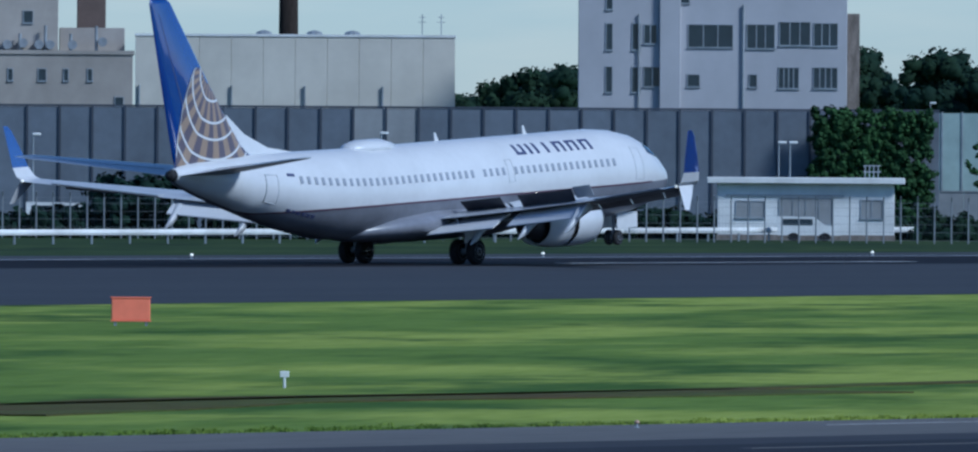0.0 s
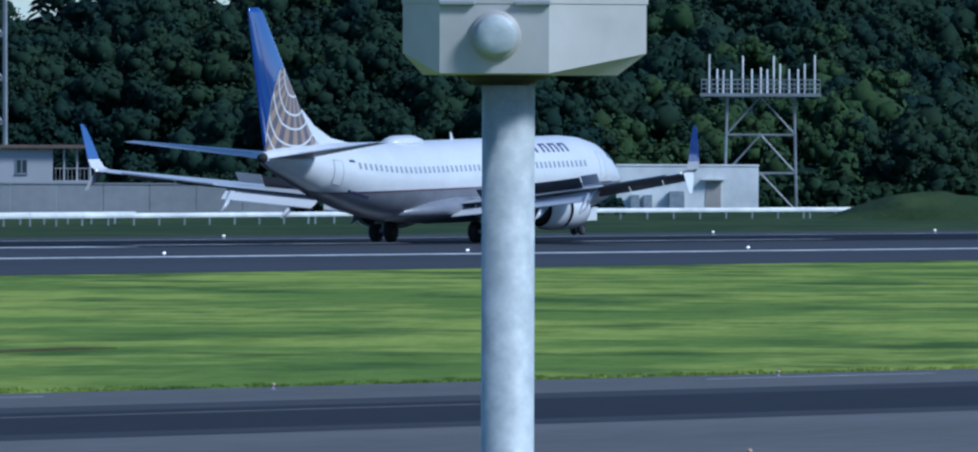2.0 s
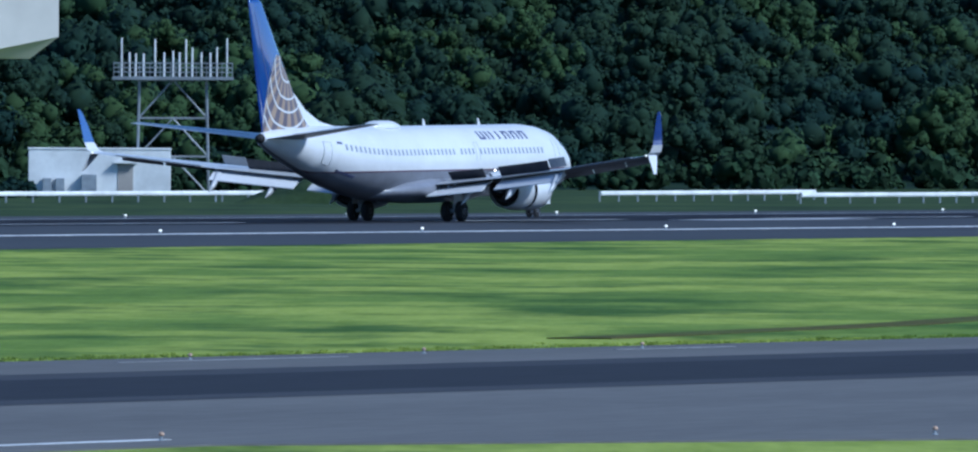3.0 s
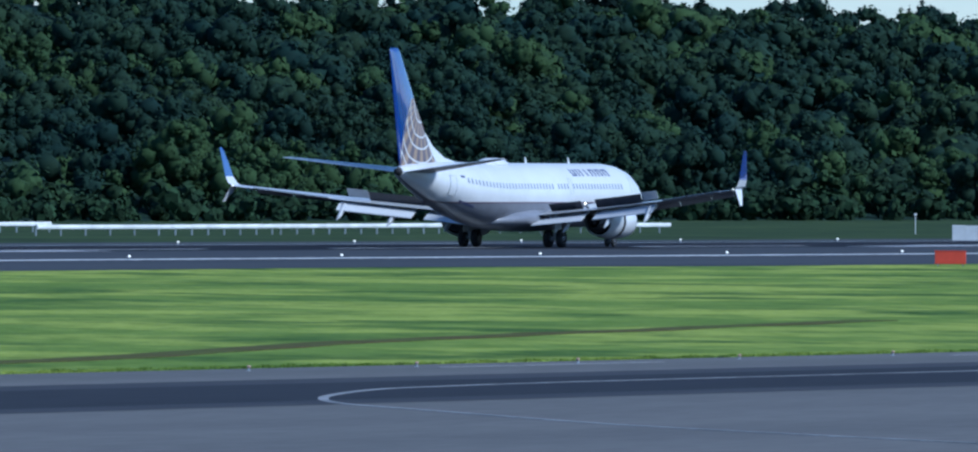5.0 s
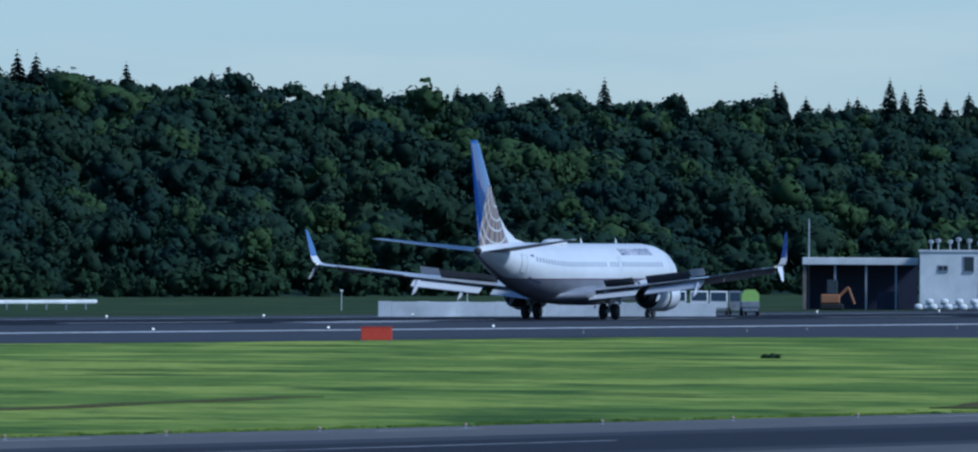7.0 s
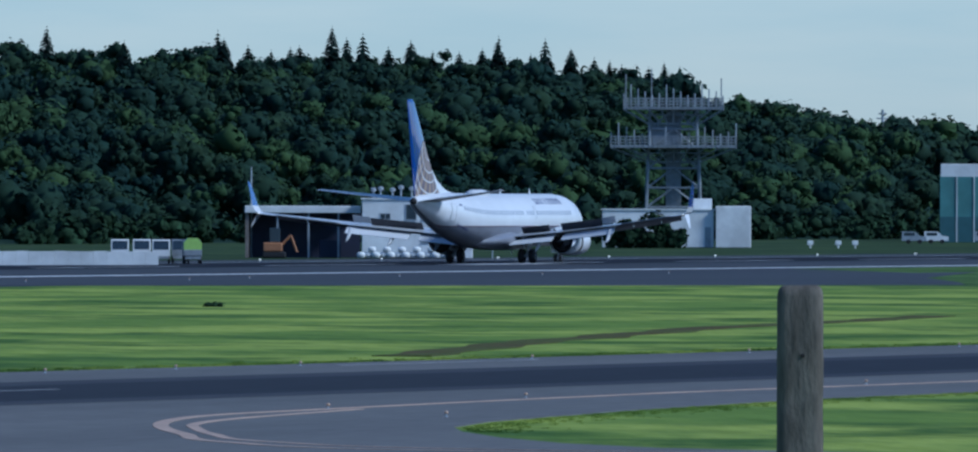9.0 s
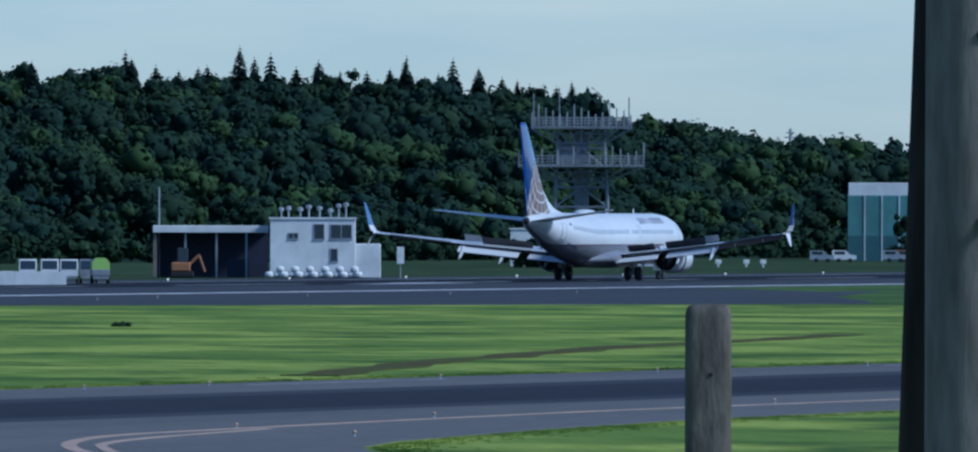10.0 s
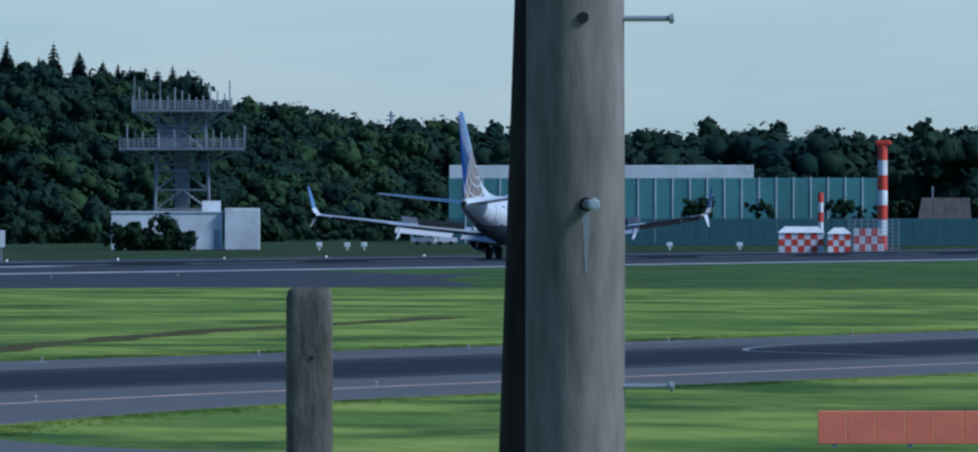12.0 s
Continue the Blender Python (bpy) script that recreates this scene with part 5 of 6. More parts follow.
# ivy grown over the barrier
ivy = []
for az0, az1, top, n, reach in ((58.87, 59.28, 7.95, 800, 958.6), (59.98, 61.05, 8.5, 750, 1199)):
    for k in range(n):
        az = az0 + (az1 - az0) * rng.rand()
        R = reach + rng.uniform(-.3, .15)
        ivy.append((R * math.sin(radians(az)), R * math.cos(radians(az)), rng.uniform(.2, top - .75) + .25 * noise.noise(Vector((az * 40, 0, 0))), rng.uniform(.3, .46), rng.uniform(0, 6.3)))
for k in range(110):
    az = rng.choice([59.5, 59.72, 59.92]) + rng.normal(0, .03)
    ivy.append((1199 * math.sin(radians(az)), 1199 * math.cos(radians(az)), rng.uniform(2, 5.6), rng.uniform(.3, .5), rng.uniform(0, 6.3)))
scatter("ivy", bushes, ivy, M_IVY, "dark green ivy covering the barrier", "climbing plant")

# long low white house with a brown roof edge
t = thing("row_house", "long low white row house with small windows and brown roof edge", "building", facing(60.75, 1180) @ Matrix.Diagonal((1.198, 1.198, 1, 1)))
part("wall", box(-16, 13.5, 0, 7, 0, 4.75, .03), M_OFFICE, t)
part("roof", box(-16.3, 16.0, -.5, 7.3, 4.75, 5.02, .03), M_ROOF, t, "brown flat roof edge")
for x in (-15, -12.8, -10.6, -8.8, -7.5, -5.0, -3.1, 3.5, 6.4, 7.55, 9.35, 11.6):
    window_part(t, x, 2.95, .62, .95, 0, 2)
for x in (14.2, 15.0, 15.8):
    part("porch_post", rod((x, .1, 2.4), (x, .1, 4.8), .06), M_OFFICE, t)
part("porch_floor", box(13.5, 16, 0, 6, 0, 2.4), M_OFFICE, t)
part("porch_rail", join(rod((13.6, .05, 3.3), (15.9, .05, 3.3), .03), *[rod((13.7 + .25 * k, .05, 2.4), (13.7 + .25 * k, .05, 3.3), .015, n=5) for k in range(9)]), M_OFFICE, t)
t = thing("site_cabin", "pale blue-white box cabin on steel legs before the row house", "cabin", facing(60.80, 1174))
part("body", box(-2.5, 2.5, 0, 2.2, 2.55, 4.62, .05), M_PLASTER, t)
part("roof", box(-2.56, 2.56, -.06, 2.26, 4.62, 4.7, .02), M_STEEL, t)
for x in (-2.2, 2.2):
    for y in (.2, 2.0):
        part("leg", box(x - .08, x + .08, y - .08, y + .08, 0, 2.55), M_STEEL, t)
t = thing("concrete_ramp", "stained concrete ramp block with a rail before the low wall", "ramp", facing(61.0, 1168))
part("block", loft([[(-3.9, y, 0), (3.9, y, 0), (3.9, y, 1.7), (2.2, y, 2.1), (-3.2, y, 2.25), (-3.9, y, 1.5)] for y in (0, 1.6)]), M_BEIGE, t)
part("rail", join(rod((-3.1, .1, 3.0), (2.1, .1, 2.9), .03), *[rod((-3 + k, .1, 2.1), (-3 + k, .1, 3.0), .025) for k in range(6)]), M_STEEL, t, "thin grey rail")
verge = [(R * math.sin(radians(a)), R * math.cos(radians(a)), rng.uniform(-.2, .25), rng.uniform(.3, .5), 6.3 * rng.rand()) for a, R in zip(rng.uniform(59.75, 61.1, 260), rng.uniform(1158, 1160, 260))]
scatter("low_shrubs", bushes, verge, M_SHRUB, "low dark shrubs along the foot of the wall", "shrubs")
low = tagged(new("low_wall"), "long plain grey boundary wall", "wall", kind="structure")
low.matrix_basis = facing(61.68, 1160)
for k in range(-10, 9):
    part("wall_panel", box(-16 + 3.35 * k, -12.68 + 3.35 * k, 0, .2, 0, 2.2, .02), M_PANEL_L, low)
part("coping", box(-49.6, 14.1, -.06, .26, 2.2, 2.3), M_PANEL_L, low)

# street lamps on slim masts
def street_lamp(az, dist, h):
    t = thing("street_lamp", "slim grey street lamp with a flat head", "street lamp", facing(az, dist), "street lamps")
    part("mast", rod((0, 0, -.05), (0, 0, h), .07, .045), M_STEEL, t)
    part("head", box(-.05, .45, -.1, .1, h - .05, h + .1, .03), M_PLASTER, t)


for az, d, h in ((60.143, 1196, 5.75), (60.26, 1196, 5.7), (60.635, 1196, 5.6), (58.74, 945, 5.6), (58.78, 945, 5.6), (57.32, 950, 6), (56.08, 950, 5.8), (59.28, 1196, 8.7), (60.78, 1196, 9.0)):
    street_lamp(az, d, h)


# ---- lattice towers ----
def lattice(t, w0, w1, z0, z1, bays, leg, brace, name="leg"):
    """Four legs, horizontal frames and crossed braces."""
    def corner(k, z):
        w = (w0 + (w1 - w0) * (z - z0) / (z1 - z0)) / 2
        return ((-w, -w), (w, -w), (w, w), (-w, w))[k] + (z,)
    for k in range(4):
        part("leg", rod(corner(k, z0), corner(k, z1), leg, n=6), M_STEEL_D, t)
    for b in range(bays):
        za, zb = z0 + (z1 - z0) * b / bays, z0 + (z1 - z0) * (b + 1) / bays
        for k in range(4):
            n = (k + 1) % 4
            part("ring_beam", rod(corner(k, zb), corner(n, zb), brace * 1.2, n=5), M_STEEL_D, t)
            mid = tuple((a + c) / 2 for a, c in zip(corner(k, zb), corner(n, zb)))
            part("brace", rod(corner(k, za), mid, brace, n=5), M_STEEL_D, t)
            part("brace", rod(corner(n, za), mid, brace, n=5), M_STEEL_D, t)


t = thing("lattice_tower", "tall grey steel lattice tower with a white central shaft", "tower", facing(61.185, 1212) @ Matrix.Scale(1.18, 4))
lattice(t, 6.5, 6.3, 0, 22.4, 8, .16, .09)
part("lift_shaft", box(-1.6, .9, -1, 1.2, 0, 22, .05), M_PANEL_L, t, "white central shaft")
part("cable_duct", rod((.6, -1.3, 0), (.6, -1.3, 22), .12), M_PLASTER, t)
for z in (8.4, 11.2, 14.0):
    part("landing", box(-3.1, 3.1, -3.1, 3.1, z - .12, z), M_STEEL_D, t, "grated landing")
    part("locker", box(-2.9, -1.7, -1, .8, z, z + 1.9, .03), M_STEEL_D, t)

t = thing("antenna_platform", "steel lattice tower carrying a railed antenna platform", "tower", facing(64.061, 1250))
lattice(t, 5.6, 5.2, 0, 8.95, 3, .11, .07)
part("deck", box(-4.7, 4.7, -3.5, 3.5, 8.95, 9.2), M_STEEL_D, t, "railed platform deck")
for d in (.35, .7, 1.05):
    for y in (-3.4, 3.4):
        part("railing", rod((-4.6, y, 9.2 + d), (4.6, y, 9.2 + d), .035, n=5), M_STEEL_D, t)
for k in range(24):
    part("rail_post", rod((-4.6 + .4 * k, -3.4, 9.2), (-4.6 + .4 * k, -3.4, 10.3), .03, n=5), M_STEEL_D, t)
for k, (x, h) in enumerate(((-4.0, 3.0), (-3.4, 1.9), (-2.9, 1.8), (-2.3, 1.8), (-1.4, 2.9), (-.7, 1.9), (0, 2.0), (.5, 1.9), (1.0, 2.9), (1.5, 2.3), (2.2, 1.9), (2.9, 1.9), (3.4, 2.3), (4.2, 3.0))):
    part("antenna", rod((x, -2 + 4 * (k % 2), 9.2), (x, -2 + 4 * (k % 2), 9.2 + h), .07, n=6), M_PLASTER, t, "white rod aerial")

t = thing("twin_deck_tower", "steel lattice tower with two railed antenna decks", "tower", facing(72.611, 1680))
lattice(t, 5.9, 5.2, 0, 10.2, 5, .19, .11)
lattice(t, 5.0, 5.0, 10.2, 14.3, 2, .15, .1)
for z, w, a in ((10.3, 6.55, 17), (14.3, 5.2, 15)):
    part("deck", box(-w, w, -w * .7, w * .7, z, z + .3), M_STEEL_D, t, "railed antenna deck")
    for y in (-w * .7, w * .7):
        for d in (.55, .85, 1.15):
            part("railing", rod((-w, y, z + d), (w, y, z + d), .05, n=5), M_STEEL_D, t)
    for x in (-w, w):
        for d in (.55, 1.15):
            part("railing", rod((x, -w * .7, z + d), (x, w * .7, z + d), .05, n=5), M_STEEL_D, t)
    for k in range(27):
        for y in (-w * .7, w * .7):
            part("rail_post", rod((-w + 2 * w * k / 26, y, z), (-w + 2 * w * k / 26, y, z + 1.15), .045, n=5), M_STEEL_D, t)
    for k in range(a):
        x = -w + 2 * w * k / (a - 1)
        part("antenna", rod((x, w * (-.6 if k % 2 else .5), z), (x, w * (-.6 if k % 2 else .5), z + (1.7, 2.2, 1.5, 2.6, 1.9)[k * 3 % 5]), .07, n=6), M_STEEL, t, "pale rod aerial")
    # flared brackets that carry the deck
    for k in range(9):
        u = -1 + k / 4
        for y in (-1, 1):
            part("bracket", rod((u * 2.6, y * 2.5, z - 1.5), (u * w, y * w * .68, z), .09, n=5), M_STEEL_D, t)
    for y in (-1, 1):
        part("ring_beam", rod((-2.7, y * 2.5, z - 1.5), (2.7, y * 2.5, z - 1.5), .12, n=5), M_STEEL_D, t)
        part("ring_beam", rod((-w * .62, y * w * .5, z - .55), (w * .62, y * w * .5, z - .55), .08, n=5), M_STEEL_D, t)
part("ladder_shaft", box(-.8, .8, -.8, .8, 0, 14.3, .04), M_STEEL_D, t, "grey enclosed ladder shaft")
part("cabin", box(-2.4, .4, -2.2, 2.2, 10.6, 12.6, .05), M_STEEL_D, t, "grey equipment cabin on the lower deck")
part("mast", rod((-5.0, 2, 14.5), (-5.0, 2, 18.0), .07, n=6), M_STEEL_D, t)
part("mast", rod((5.0, 2, 14.5), (5.0, 2, 17.6), .07, n=6), M_STEEL_D, t)
part("mast", rod((-2.3, 2, 14.5), (-2.3, 2, 18.6), .06, n=6), M_STEEL_D, t)

# huts on the far grass
t = plain_house("hut", "small white hut with two windows and a flat roof", "building", 62.685, 1190, 7.6, 4, 2.1, M_PLASTER, M_PLASTER, .25, .2)
window_part(t, -1.6, .85, .9, .75, 0, 2)
window_part(t, 1.2, .85, .6, .75, 0, 2)
window_part(t, 3.2, .85, .5, .75, 0, 2)
part("door", box(1.75, 2.25, -.03, .05, .05, 1.75), M_STEEL, t, "grey door")
t = plain_house("equipment_house", "plain white windowless equipment house", "building", 63.80, 1242, 11.0, 7, 3.5, M_PLASTER, M_PLASTER, .05, .15)
part("door", box(1.4, 2.6, -.04, .05, .05, 2.4), M_BEIGE, t, "beige door")
part("canopy", box(1.1, 2.9, -.5, .0, 2.45, 2.55), M_PLASTER, t)
part("ac_unit", box(-1.4, -.2, -.6, -.05, .05, 1.6, .04), M_STEEL, t)
for x in (-4.4, -3.4):
    part("cabinet", box(x, x + .7, -.5, -.05, .05, 1.3, .03), M_STEEL, t)

# blast wall of white blocks, vehicles
t = thing("block_wall", "long low wall of white concrete blocks behind the runway", "barrier", facing(70.17, 1175))
for k in range(26):
    part("block", box(-12.3 + .95 * k, -12.3 + .95 * k + .942, 0, .8, -.03, 1.08 + .03 * (k % 3 == 0), .012), M_PLASTER, t)


def pickup(az, dist, body, label, cover=None, rz=0.0):
    v = thing("service_truck", label, "truck", facing(az, dist) @ pose(0, 0, 0, 0, 0, rz) @ Matrix.Diagonal((.85, .74, .87, 1)))
    part("chassis", box(-2.3, 2.3, .1, 1.7, .45, .75, .04), M_STEEL, v)
    part("cab", loft([[(.7, y, .7), (2.3, y, .7), (2.3, y, 1.25), (1.9, y, 2.1), (.7, y, 2.15)] for y in (0, 1.8)]), body, v)
    part("window", box(.95, 1.75, -.015, .05, 1.4, 1.95), M_GLASS, v)
    part("windscreen", loft([[(2.29, y, 1.3), (2.32, y, 1.3), (1.97, y, 2.04), (1.94, y, 2.04)] for y in (.12, 1.68)]), M_GLASS, v)
    part("bed", box(-2.35, .6, 0, 1.8, .75, 1.3, .03), body, v)
    if cover:
        part("cover", loft([[(-2.3, y, 1.3), (.5, y, 1.3), (.5, y, z), (-2.3, y, z)] for y, z in ((0, 1.9), (.4, 2.3), (1.4, 2.3), (1.8, 1.9))]), cover, v, "lime tarpaulin cover")
    for x in (-1.5, 1.5):
        for y in (0, 1.6):
            part("wheel", lathe([(-.02, .22), (-.02, .4), (.22, .4), (.22, .22)], "y", 16), M_TYRE, v, at=pose(x, y, .4))


pickup(70.606, 1215, M_PLASTER, "white service truck parked behind the blocks", rz=-90)
pickup(70.684, 1217, M_PLASTER, "white service truck parked behind the blocks", rz=-90)
pickup(70.753, 1213, M_PLASTER, "white service truck parked behind the blocks", rz=-90)
pickup(70.822, 1216, M_STEEL_D, "dark grey service truck by the blocks", rz=-90)
pickup(70.926, 1208, M_STEEL_D, "service truck with a lime tarpaulin load", M_LIME, 92)

# fire bunker: dark shed with a white two-storey block
t = thing("training_shed", "low white-edged shed with a dark open front", "building", facing(71.293, 1345))
part("roof", box(-4.95, 4.75, -.3, 8, 3.75, 4.35, .04), M_PLASTER, t, "thick white roof edge")
part("back_wall", box(-4.8, 4.75, 6, 6.3, 0, 3.75), M_NAVYD, t)
part("side_wall", box(-4.9, -4.6, 0, 6, 0, 3.75), M_CONC, t)
for x in (-2.2, .4, 2.9):
    part("post", box(x - .08, x + .08, 0, .16, 0, 3.75), M_STEEL, t)
part("stored_crate", box(1.3, 3.1, 2, 4, 0, 1.5, .05), M_NAVYD, t)
t = thing("control_block", "white two-storey block with dark windows and round roof vents", "building", facing(71.665, 1340))
part("wall", box(-3.85, 3.3, 0, 7, 0, 4.95, .05), M_PLASTER, t)
part("lower_wing", box(3.3, 5.4, .3, 6, 0, 2.85, .05), M_PLASTER, t)
part("parapet", box(-3.95, 3.4, -.1, 7.1, 4.9, 5.05), M_PLASTER, t)
for x, z, w, h, n in ((-1.9, 3.3, .75, .4, 2), (.25, 3.25, .8, 1.2, 1), (2.1, 3.3, 1.7, 1.1, 2), (1.5, 1.4, .55, 1.0, 1)):
    window_part(t, x, z, w, h, 0, n)
for x, h in ((-2.9, .9), (-2.3, 1.0), (-1.3, .9), (-.6, 1.1), (.3, 1.0), (1.2, .8), (1.9, 1.2), (2.5, 1.3)):
    part("roof_vent", lathe([(0, .07), (h - .35, .07), (h - .3, .22), (h - .1, .25), (h, .08)], "z", 10), M_STEEL, t, "round metal vent", at=pose(x, 1.5, 5.0))
t = thing("sandbags", "row of white sacks along the foot of the block", "sacks", facing(71.66, 1337))
for k in range(13):
    part("sack", lathe([(-.34, .08), (-.28, .24), (0, .3), (.28, .24), (.34, .08)], "x", 10), M_PLASTER, t, smooth=True, at=pose(-3.8 + .62 * k, .3 * (k % 2), .26))
    if k % 2:
        part("sack", lathe([(-.34, .08), (-.28, .22), (0, .28), (.28, .22), (.34, .08)], "x", 10), M_PLASTER, t, smooth=True, at=pose(-3.5 + .62 * k, .2, .72))

# small digger by the shed
t = thing("digger", "small orange digger parked by the shed", "digger", facing(71.187, 1335))
part("track_unit", box(-1.0, 1.0, 0, .5, .0, .55, .12), M_TYRE, t)
part("track_unit", box(-1.0, 1.0, 1.2, 1.7, .0, .55, .12), M_TYRE, t)
part("body", box(-.9, .7, 0, 1.7, .55, 1.3, .08), M_RUST, t)
part("cab", box(-.4, .5, .2, 1.3, 1.3, 2.5, .05), M_GLASS, t)
part("arm", join(rod((.6, .8, 1.1), (1.4, .8, 1.9), .12), rod((1.4, .8, 1.9), (1.9, .8, .5), .1)), M_RUST, t)


def pole_thing(name, label, category, az, dist, h, r, mat_):
    t = thing(name, label, category, facing(az, dist))
    part("pole", rod((0, 0, -.05), (0, 0, h), r, r * .7), mat_, t)
    return t


pole_thing("mast", "thin dark mast beside the shed", "mast", 71.105, 1350, 7.6, .09, M_STEEL)
t = pole_thing("notice", "small white notice on a post", "sign", 71.966, 1335, 1.3, .06, M_STEEL)
part("plate", box(-.3, .3, -.04, .04, 1.2, 2.6, .02), M_PLASTER, t)
t = pole_thing("far_mast", "distant grey radio mast above the trees", "mast", 73.357, 2390, 18.2, .3, M_STEEL)
part("aerials", join(rod((-.9, 0, 16.9), (.9, 0, 16.9), .1), rod((-.6, 0, 17.6), (.6, 0, 17.6), .1)), M_STEEL, t)

# white block at the foot of the twin-deck tower
t = thing("transmitter_house", "white flat-roofed transmitter house in two blocks", "building", facing(72.63, 1640))
part("wall", box(-7.8, 3.6, 0, 7, 0, 3.85, .05), M_PLASTER, t)
part("side_block", box(3.8, 7.4, -.6, 6, 0, 4.25, .05), M_PLASTER, t)
part("door", box(2.7, 3.3, -.03, .05, .05, 2.1), M_STEEL, t, "grey door")
part("roof_box", box(1.5, 3.4, 2, 4, 3.85, 5.0, .04), M_PLASTER, t)
part("roof_edge", box(-7.9, 3.7, -.1, 7.1, 3.8, 3.95), M_PLASTER, t)
shrubs = [(1655 * math.sin(radians(a)) - 30, 1655 * math.cos(radians(a)) - 12, rng.uniform(0, 2.4) * rng.rand(), rng.uniform(.5, 1.0), 6.3 * rng.rand()) for a in 72.28 + .27 * rng.rand(80)]
scatter("shrubs", bushes, shrubs, M_SHRUB, "loose green shrubs before the white house", "shrubs")

# long teal-glazed hall and its screens
t = thing("long_hall", "long hall with a white roof above teal glazing", "building", facing(74.107, 1900))
part("roof", box(-18, 18, 0, 20, 7.6, 9.15, .05), M_PLASTER, t, "white metal roof")
part("back", box(-17.8, 17.8, .5, 19, 0, 7.6), M_TEAL_D, t)
t = tagged(new("teal_screen"), "long teal translucent noise screen on posts", "wall", kind="structure")
t.matrix_basis = facing(74.326, 1860)
for k in range(25):
    part("screen_panel", box(-24.8 + 2 * k, -22.9 + 2 * k, 0, .1, 2.9, 7.6, .03), M_TEAL, t)
    part("post", box(-22.9 + 2 * k, -22.78 + 2 * k, -.1, .2, 0, 7.7), M_PLASTER, t)
part("base_wall", box(-24.8, 25.2, -.05, .25, 0, 2.95), M_TEAL_D, t)
t = tagged(new("dark_screen"), "low dark teal screen along the grass", "wall", kind="structure")
t.matrix_basis = facing(74.75, 1780)
for k in range(26):
    part("screen_panel", box(-17 + 1.5 * k, -15.54 + 1.5 * k, 0, .1, 0, 3.0, .03), M_TEAL_D, t)
sh = []
for k in range(170):
    a = rng.choice([73.75, 74.02, 74.45, 74.47, 74.68, 74.95, 75.0, 75.15]) + rng.normal(0, .025)
    sh.append((1840 * math.sin(radians(a)), 1840 * math.cos(radians(a)), rng.uniform(0, 4.6), rng.uniform(.45, .8), 6.3 * rng.rand()))
scatter("hedge_trees", bushes, sh, M_SHRUB, "young dark trees against the teal screen", "trees")

# red and white obstacle marking
def striped_mast(az, dist, z1, r, n, label):
    t = thing("striped_mast", label, "mast", facing(az, dist), "striped masts")
    for k in range(n):
        part("band", lathe([(z1 * k / n, r), (z1 * (k + 1) / n, r)], "z", 12), M_RED if (n - 1 - k) % 2 == 0 else M_PLASTER, t)
    return t


t = striped_mast(75.11, 1625, 10.6, .5, 7, "tall red and white banded mast")
part("lamp", box(-.7, .9, -.5, .5, 10.6, 11.1, .1), M_RED, t)
striped_mast(74.889, 1580, 5.8, .28, 6, "slim red and white banded mast")


def checker_box(az, dist, w, d, h, nx, nz, label, roof):
    t = thing("checkered_hut", label, "hut", facing(az, dist))
    part("body", box(-w / 2, w / 2, 0, d, -.03, h, .03), M_PLASTER, t)
    for i in range(nx):
        for j in range(nz):
            if (i + j) % 2:
                part("red_square", box(-w / 2 + w * i / nx, -w / 2 + w * (i + 1) / nx, -.02, .01, h * j / nz, h * (j + 1) / nz), M_RED, t)
    if roof:
        part("roof", loft([[(-w / 2 - .1, -.1, h), (w / 2 + .1, -.1, h), (w / 2 + .1, d, h), (-w / 2 - .1, d, h)], [(-w / 2 + .6, .5, h + .6), (w / 2 - .6, .5, h + .6), (w / 2 - .6, d - .5, h + .6), (-w / 2 + .6, d - .5, h + .6)]]), M_PLASTER, t)
    return t


checker_box(74.82, 1560, 4.4, 3, 1.9, 7, 3, "red and white checkered hut", True)
checker_box(74.955, 1558, 2.2, 3, 1.8, 4, 3, "white checkered equipment box", True)
checker_box(75.06, 1600, 3.0, 2.5, 2.2, 5, 3, "red and white checkered cabin in a cage", False)
cage = thing("cage", "grey wire cage round the checkered cabin", "fence", facing(75.08, 1597))
for k in range(9):
    part("post", rod((-2.5 + .62 * k, 0, 0), (-2.5 + .62 * k, 0, 3.2), .04, n=5), M_STEEL, cage)
for k in range(8):
    part("rail", rod((-2.5, 0, .3 + .4 * k), (2.5, 0, .3 + .4 * k), .03, n=5), M_STEEL, cage)

# earth-covered store, far vehicles
t = thing("earth_store", "grey concrete store front set in a grass mound", "building", facing(75.326, 1820))
part("front", loft([[(-3.4, 0, 0), (3.4, 0, 0), (3.4, 4, 0), (-3.4, 4, 0)], [(-2.4, 0, 5.3), (3.0, 0, 5.3), (3.0, 4, 5.3), (-2.4, 4, 5.3)]]), M_CONC, t)
part("post", rod((-1.2, .5, 5.3), (-1.2, .5, 6.6), .08), M_STEEL, t)
for k, (az, m) in enumerate(((73.47, M_STEEL), (73.55, M_PLASTER), (73.73, M_STEEL), (73.78, M_RUST), (73.86, M_PLASTER))):
    parked_van(az, 1800 + 7 * k, m, "pale vehicle parked far across the airfield", 3.4).scale = (.8, .8, .7)
for az in (73.1, 73.2, 73.26, 74.35, 74.6, 73.95):
    t = pole_thing("grass_marker", "small white marker in the far grass", "marker", az, 1640, .45, .1, M_PLASTER)
    part("cap", box(-.3, .3, -.1, .1, .3, .75, .04), M_PLASTER, t)

